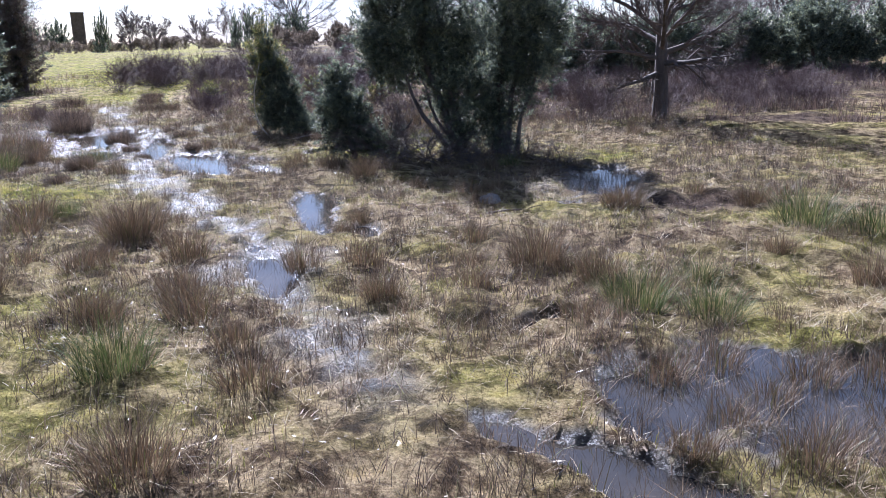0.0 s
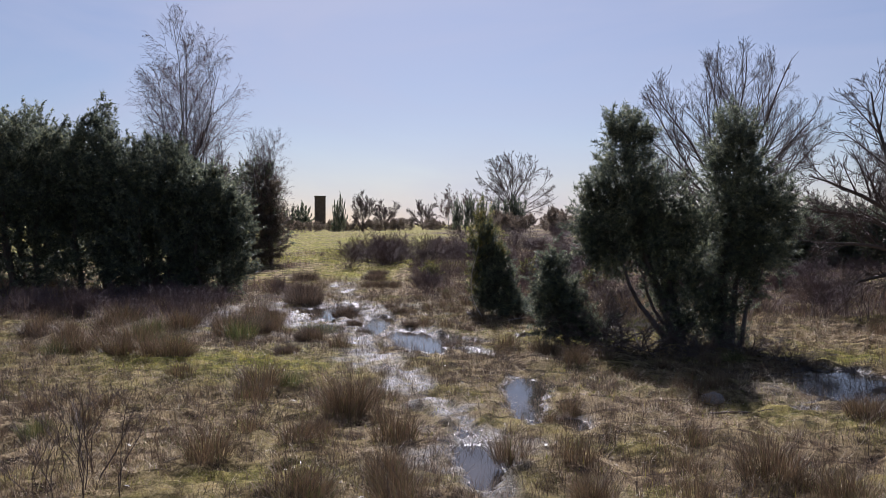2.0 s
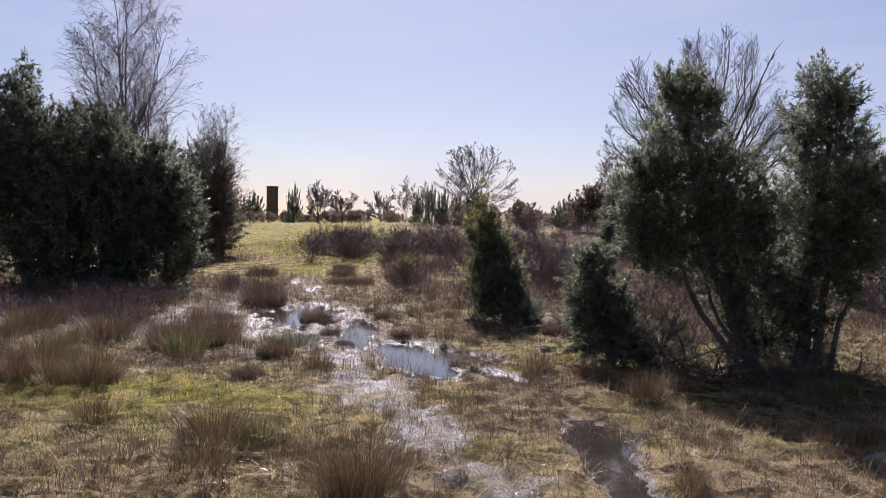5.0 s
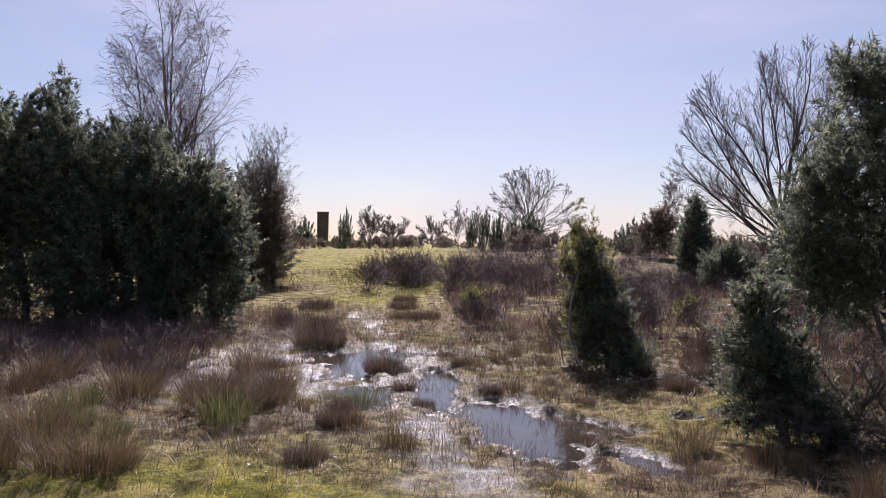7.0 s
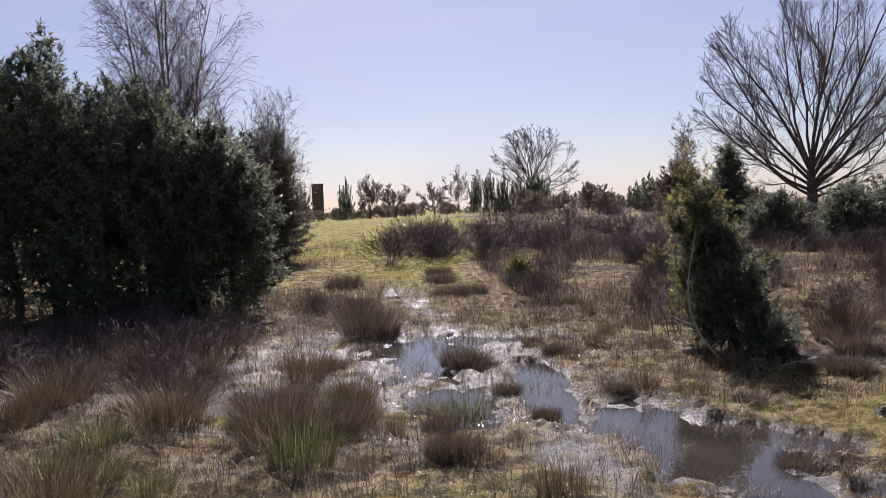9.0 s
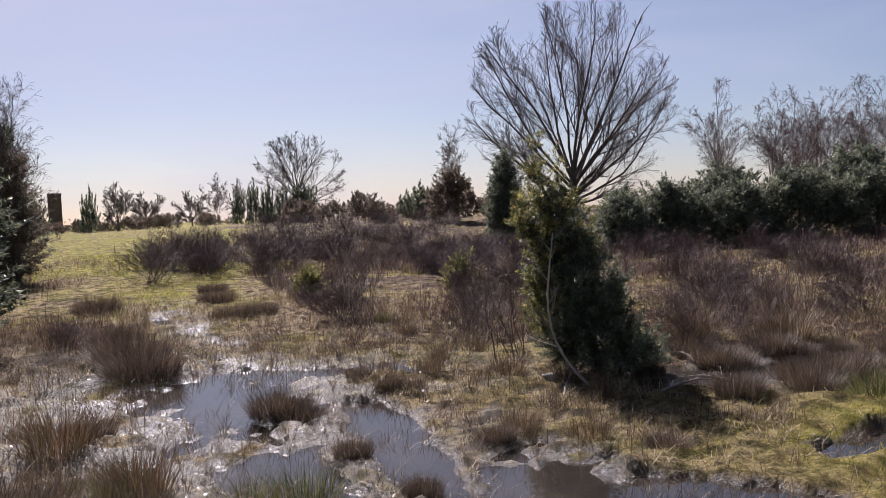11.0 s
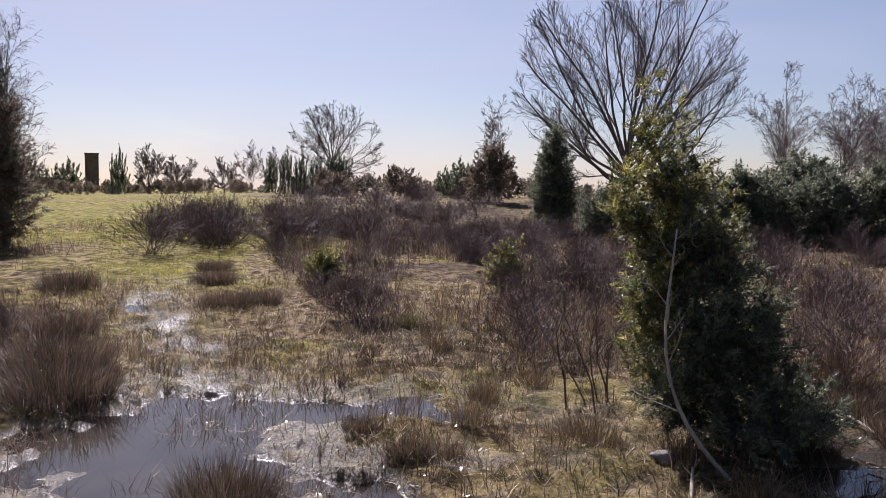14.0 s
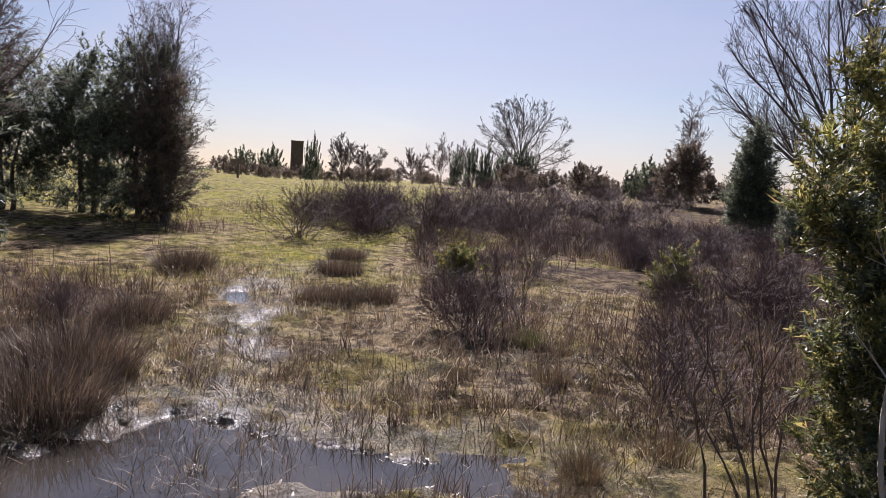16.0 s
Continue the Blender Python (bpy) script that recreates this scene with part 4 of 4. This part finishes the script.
juniper(-15.2, 26.9, "tall grey-green juniper behind the thicket", 60, [(0, 0, 0, 0, 2.6, 0.07)], [(0, 0, 1.2, 1.2, 1.1, 1.2), (0.1, 0, 2.5, 0.8, 0.8, 1.1)], 5200, 0.14, 9, 0.010, M_JUN, spikes=24)
for x, y, seed in ((-16.9, 27.2, 64), (-18.3, 26.4, 65)):
    juniper(x, y, "tall grey-green juniper behind the thicket", seed, [(0, 0, 0.1, 0, 2.6, 0.07), (0.3, 0, 0.5, 0, 2.0, 0.05)], [(0, 0, 1.1, 1.1, 1.0, 1.1), (0.2, 0, 2.3, 0.8, 0.8, 1.0), (-0.4, 0, 2.0, 0.6, 0.6, 0.9)], 4200, 0.14, 9, 0.011, M_JUN, spikes=22)
juniper(-14.25, 26.4, "brownish half-dead juniper behind the thicket", 61, [(0, 0, 0, 0, 2.2, 0.05)], [(0, 0, 0.9, 0.55, 0.6, 0.9), (-.1, 0, 2.1, 0.4, 0.4, 0.9)], 2600, 0.13, 9, 0.008, M_JUNB, spikes=16)
juniper(-13.7, 17.4, "slender juniper spire in a tall thicket", 63, [(0, 0, 0, 0, 3.3, 0.05)], [(0, 0, 2.0, 0.6, 0.5, 1.6), (-0.05, 0, 3.5, 0.30, 0.28, 0.6), (-0.16, 0, 4.05, 0.14, 0.12, 0.35)], 1500, 0.14, 9, 0.013, M_JUN, spikes=6, group="juniper thicket")
# dark juniper wood on the far side of the heath
WOOD = [(-1.2, 31.5, 2.2, 1.3), (0.6, 31, 2.4, 1.4), (2.2, 31.8, 2.7, 1.6), (4.0, 31, 2.5, 1.6), (5.8, 31.5, 2.9, 1.6), (7.6, 30.6, 2.8, 1.7), (9.4, 30, 3.0, 1.7), (11.4, 29, 3.2, 1.8), (13.4, 28, 3.2, 1.9), (15.2, 26.5, 3.4, 1.9), (8.5, 33, 3.6, 2.0), (12.5, 32, 3.8, 2.1), (17, 24.5, 3.4, 2.0), (4.6, 34, 3.2, 1.8)]
wood_first = None
for i, (x, y, h, r) in enumerate(WOOD):
    if i % 4 == 0:
        wood_first = juniper(x, y, "broad dark juniper at the edge of the wood", 70 + i, [(0, 0, 0.1, 0, 1.6, 0.09), (0.2, 0, 0.6, 0, 1.3, 0.07)],
                             [(0, 0, 1.0, 1.5, 1.3, 1.0), (-.5, 0, 1.7, 1.0, .9, .8), (.6, 0, 1.6, 1.0, .9, .8), (0.1, 0, 2.1, .6, .6, .6)], 3300, 0.2, 8, 0.021, M_JUN, group="junipers of the wood edge", spikes=20)
        wood_first.matrix_basis = pose(x, y, h1(x, y)) @ Matrix.Scale(h / 4.1, 4)
    else:
        c = copy_thing(wood_first, pose(x, y, h1(x, y), 0, 0, i * 71))
        c.scale = (h / 3.6, h / 3.6, h / 4.1)

# dark junipers and scrub along the rise
FAR = [(-30.0, 66.4, 3.1, 0.45), (-18.8, 69.0, 2.9, 0.4), (-20.2, 70.0, 2.6, 0.4), (-17.6, 68.5, 2.8, 0.4), (-16.6, 69.5, 2.5, 0.45), (-15.2, 71.0, 2.9, 0.8), (-6.5, 55.0, 1.5, 0.45), (-5.6, 53.0, 1.9, 0.5), (-45.0, 88.0, 3.0, 1.0), (-47.0, 86.0, 2.6, 1.0)]
far_cone = None
for x, y, h, r in FAR:
    if far_cone is None:
        far_cone = juniper(x, y, "small dark juniper on the rise", 90, [(0, 0, 0, 0, 0.6, 0.03)], [(0, 0, 0.4, 0.9, 0.9, 0.45), (0.1, 0, 0.7, 0.7, 0.7, 0.35)], 560, 0.13, 8, 0.032, M_JUN, spikes=2, group="junipers on the rise")
        far_cone.matrix_basis = pose(x, y, h1(x, y)) @ Matrix.Diagonal((r * 1.6, r * 1.6, h * 0.8, 1))
    else:
        c = copy_thing(far_cone, pose(x, y, h1(x, y), 0, 0, x * 40))
        c.scale = (r * 1.6, r * 1.6, h * 0.8)
far_scrub = None
srng = np.random.default_rng(5)
for i in range(60):
    if i < 36:
        x = -44 + i * 0.83 + srng.uniform(-0.6, 0.6); y = 70 + srng.uniform(-3, 8) + (x + 30) * -0.15; k = srng.uniform(0.45, 0.95)
    else:
        x = -15 + (i - 36) * 0.75 + srng.uniform(-0.6, 0.6); y = 64 + srng.uniform(-6, 4); k = srng.uniform(0.6, 1.2)
    if far_scrub is None:
        far_scrub = juniper(x, y, "low dark scrub bush on the rise", 91, [(0, 0, 0, 0, 0.5, 0.03)], [(0, 0, 0.45, 1.1, 0.9, 0.45), (0.6, 0, 0.7, 0.5, 0.5, 0.4), (-0.5, 0, 0.75, 0.35, 0.4, 0.5)], 460, 0.16, 7, 0.030, M_JUNB, name="scrub_bush", spikes=3, group="scrub along the rise")
        far_scrub["category"] = "bush"
        far_scrub.scale = (k,) * 3
    else:
        c = copy_thing(far_scrub, pose(x, y, h1(x, y), 0, 0, i * 57))
        c.scale = (k, k, k * srng.uniform(0.8, 1.3))
juniper(-4.3, 48.0, "reddish-brown dense bush beyond the heath", 92, [(0, 0, 0, 0, 1.2, 0.05)], [(0, 0, 0.9, 1.0, 0.9, 0.9), (0.3, 0, 1.7, 0.7, 0.6, 0.6)], 2200, 0.16, 7, 0.022, M_JUNB, spikes=10)


# ---- tower ----
def box_tris(x0, x1, y0, y1, z0, z1):
    v = np.array([(x, y, z) for z in (z0, z1) for y in (y0, y1) for x in (x0, x1)], float)
    f = np.array([(0, 2, 1), (1, 2, 3), (4, 5, 6), (5, 7, 6), (0, 1, 4), (1, 5, 4), (2, 6, 3), (3, 6, 7), (0, 4, 2), (2, 4, 6), (1, 3, 5), (3, 7, 5)])
    return v, f


tower = thing("tower", -60.3, 124.9, h1(-60.3, 124.9), "plain dark square tower standing beyond the rise", "tower", rz=25)
part("wall", *box_tris(-0.82, 0.82, -0.82, 0.82, -0.3, 5.0), M_TOWER, tower)
for i in range(4):
    part("corner_post", *box_tris(-0.1, 0.1, -0.1, 0.1, -0.3, 5.1), M_TOWER, tower).location = ((-1, 1)[i % 2] * 0.80, (-1, 1)[i // 2] * 0.80, 0)
part("roof", *box_tris(-0.95, 0.95, -0.95, 0.95, 5.0, 5.2), M_TOWER, tower)


# ---- bare heath bushes ----
def twig_bush(seed, n, h, spread, plan, r0, material, least):
    rng = np.random.default_rng(seed)
    P, R = first_limbs(rng, n, (-0.03, 0.0), h, (3, spread), 6, r0, 0.2, 0.17)
    P[:, :, :2] += rng.normal(0, 0.12 * h, (n, 1, 2))
    out = [tubes(P, R, 4)]
    for ch, lo, hi, ratio, angle, bd in plan:
        P, R = grow(rng, P, R, ch, lo, hi, ratio, angle, bd, 3 if ch < 4 else 4)
        R = np.maximum(R, least)
        out.append(tubes(P, R, 3))
    return mesh_tris("twigs", *joined(out), material)


BUSHES = [twig_bush(s_, 24, 0.50, 58, [(6, .2, 1, .5, 36, .2), (4, .25, 1, .5, 38, .1)], 0.0038, M_GALE, 0.0017) for s_ in (1, 2, 3)]
brng = np.random.default_rng(9)
count = 0
while count < 270:
    x, y = brng.uniform(-12, 12), 12.0 + 23 * brng.uniform() ** 1.7
    if heath_field(np.array([x]), np.array([y]))[0] * sstep(0.40, 0.52, fbm(x * 0.8, y * 0.8, 35, 3)) < 0.5 or math.hypot(x + 3.1, y - 15.2) < 0.75:
        continue
    b = new("heath_bush", BUSHES[count % 3])
    k = brng.uniform(0.65, 1.4) * (1 if x > -6 else 0.7)
    b.matrix_basis = pose(x, y, h1(x, y), 0, 0, brng.uniform(0, 360)) @ Matrix.Diagonal((k * 1.15, k * 1.15, k, 1))
    tagged(b, "leafless purple-brown sweet gale bush on the heath", "bush", "sweet gale bushes")
    count += 1


# ---- loose things and small growth ----
def curved_stem(name, pts, r0, r1, material, label, category):
    x, y, z = pts[0]
    root = thing(name, x, y, h1(x, y), label, category)
    P = np.array(pts, float) - np.array([x, y, z])
    t = np.linspace(0, 1, 12)
    tt = np.linspace(0, 1, len(pts))
    q = np.stack([np.interp(t, tt, P[:, i]) for i in range(3)], 1)
    q[1:-1] = (q[:-2] + 2 * q[1:-1] + q[2:]) / 4
    part("stem", *tubes(q[None], np.linspace(r0, r1, 12)[None], 6), material, root, smooth=True)
    rng = np.random.default_rng(int(abs(x * 100)))
    T, R = grow(rng, q[None], np.linspace(r0, r1, 12)[None], 9, 0.3, 1, 0.22, 40, 0.1, 5)
    T2, R2 = grow(rng, T, R, 3, 0.3, 1, 0.5, 35, 0.1, 4)
    part("twig", *joined([tubes(T, np.maximum(R, 0.0015), 4), tubes(T2, np.maximum(R2, 0.0012), 3)]), material, root)
    return root


M_PALE = rough_material("pale_dead_wood", (0.20, 0.17, 0.13), (0.42, 0.37, 0.30), 12, 0.4, 0.8, 5, (1, 1, 0.3))
curved_stem("leaning_branch", [(-3.25, 14.38, 0.0), (-3.40, 14.43, 0.16), (-3.52, 14.52, 0.38), (-3.56, 14.6, 0.69), (-3.50, 14.7, 1.02), (-3.46, 14.78, 1.25)], 0.013, 0.005, M_PALE, "pale curved dead branch leaning on a juniper", "dead branch")
for x, y, turn, size in ((-2.75, 14.05, 20, 0.5), (-1.9, 14.4, 150, 0.6), (-1.2, 14.75, 60, 0.55), (-2.1, 15.2, 100, 0.5), (-0.6, 14.9, 10, 0.6), (-3.5, 14.15, 75, 0.4)):
    c, q = math.cos(radians(turn)) * size, math.sin(radians(turn)) * size
    curved_stem("dead_branch", [(x, y, 0.02), (x + c * 0.35, y + q * 0.35, 0.06), (x + c * 0.7, y + q * 0.7, 0.08), (x + c, y + q, 0.05)], 0.012, 0.005, M_PALE, "grey dead branch lying on dark peat", "dead branch")
curved_stem("dead_branch", [(0.45, 8.15, 0.05), (0.7, 8.2, 0.08), (0.95, 8.2, 0.07), (1.2, 8.3, 0.05)], 0.014, 0.006, M_TWIG, "thin dead branch lying on dry grass", "dead branch")
DEAD = twig_bush(21, 14, 1.15, 85, [(8, .2, 1, .38, 34, -.3), (5, .2, 1, .5, 36, -.2), (3, .2, 1, .5, 36, 0)], 0.014, M_TWIG, 0.0022)
for x, y, k, rz, sz in ((-0.70, 11.7, 1.0, 0, 0.75), (-0.35, 11.4, 0.9, 130, 0.6), (-1.0, 11.75, 0.9, 250, 0.8), (0.9, 11.6, 0.7, 60, 0.5), (1.35, 11.2, 0.6, 20, 0.45), (0.3, 11.25, 0.6, 200, 0.5)):
    b = new("dead_juniper", DEAD)
    b.matrix_basis = pose(x, y, h1(x, y), 0, 0, rz) @ Matrix.Diagonal((k, k, k * sz, 1))
    tagged(b, "dead grey-brown juniper boughs sagging to the ground", "dead bush", "dead juniper boughs")
for i in range(26):
    x, y = -10.6 + brng.normal(0, 1.3), 30.0 + brng.normal(0, 2.2)
    b = new("heath_bush", BUSHES[i % 3])
    k = brng.uniform(1.2, 1.9)
    b.matrix_basis = pose(x, y, h1(x, y), 0, 0, brng.uniform(0, 360)) @ Matrix.Diagonal((k * 1.2, k * 1.2, k, 1))
    tagged(b, "dark leafless sweet gale bush on the slope", "bush", "sweet gale bushes")
placed = 0
while placed < 90:
    x, y = brng.uniform(-13, 9), brng.uniform(30, 54)
    if fbm(x * 0.3, y * 0.3, 81, 3) < 0.47 or float(green_field(np.array([x]), np.array([y]))[0]) > 0.35:
        continue
    b = new("heath_bush", BUSHES[placed % 3])
    k = brng.uniform(0.9, 1.7)
    b.matrix_basis = pose(x, y, h1(x, y), 0, 0, brng.uniform(0, 360)) @ Matrix.Diagonal((k * 1.5, k * 1.5, k, 1))
    tagged(b, "leafless brown sweet gale bush beyond the heath", "bush", "sweet gale bushes")
    placed += 1
SAPLING = twig_bush(8, 6, 1.05, 16, [(7, .25, 1, .32, 30, .3), (3, .3, 1, .5, 30, .1)], 0.008, M_TWIG, 0.002)
for x, y, k in ((-3.05, 4.5, 0.65), (-3.55, 4.9, 0.6), (-3.4, 4.4, 0.5), (-3.79, 15.8, 1.0), (-2.6, 18.5, 0.8), (-0.4, 17.5, 0.8), (-0.9, 12.9, 0.7), (0.6, 19.0, 1.0), (-5.6, 19.6, 0.8), (2.3, 15.5, 1.0), (3.0, 16.2, 1.1)):
    b = new("sapling", SAPLING)
    b.matrix_basis = pose(x, y, h1(x, y), 0, 0, x * 211) @ Matrix.Scale(k, 4)
    tagged(b, "thin leafless sapling with several dark stems", "sapling", "saplings on the heath")
for x, y, h in ((-4.2, 22.6, 0.42), (-6.9, 22.3, 0.35), (-2.3, 21.5, 0.36)):
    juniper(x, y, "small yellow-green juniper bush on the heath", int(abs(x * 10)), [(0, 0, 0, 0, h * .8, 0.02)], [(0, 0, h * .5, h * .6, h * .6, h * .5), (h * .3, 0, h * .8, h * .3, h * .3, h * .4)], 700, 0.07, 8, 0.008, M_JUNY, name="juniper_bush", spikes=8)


def stone(x, y, r, flat, seed, label):
    bm = bmesh.new()
    bmesh.ops.create_icosphere(bm, subdivisions=3, radius=1)
    for v in bm.verts:
        n = noise.noise(v.co * 1.3 + Vector((seed, 0, 0))) * 0.35 + noise.noise(v.co * 4 + Vector((seed, 3, 0))) * 0.08
        v.co *= 1 + n
        v.co.z *= flat
    me = bpy.data.meshes.new("stone")
    bm.to_mesh(me)
    bm.free()
    for f in me.polygons:
        f.use_smooth = True
    me.materials.append(M_STONE)
    ob = new("stone", me)
    ob.matrix_basis = pose(x, y, h1(x, y) + r * flat * 0.35, 0, 0, seed * 50) @ Matrix.Scale(r, 4)
    tagged(ob, label, "stone")


stone(0.5, 8.56, 0.10, 0.6, 1, "pale grey stone half sunk in dead grass")
stone(-3.55, 14.55, 0.065, 0.6, 2, "small pale stone at a juniper's foot")
post = thing("signpost", -24.0, 46.0, h1(-24, 46), "short weathered wooden post with a crossboard", "post", rz=15)
part("post", *box_tris(-0.05, 0.05, -0.05, 0.05, -0.2, 0.95), M_WOOD, post)
part("board", *box_tris(-0.35, 0.35, -0.08, -0.052, 0.65, 0.88), M_WOOD, post)
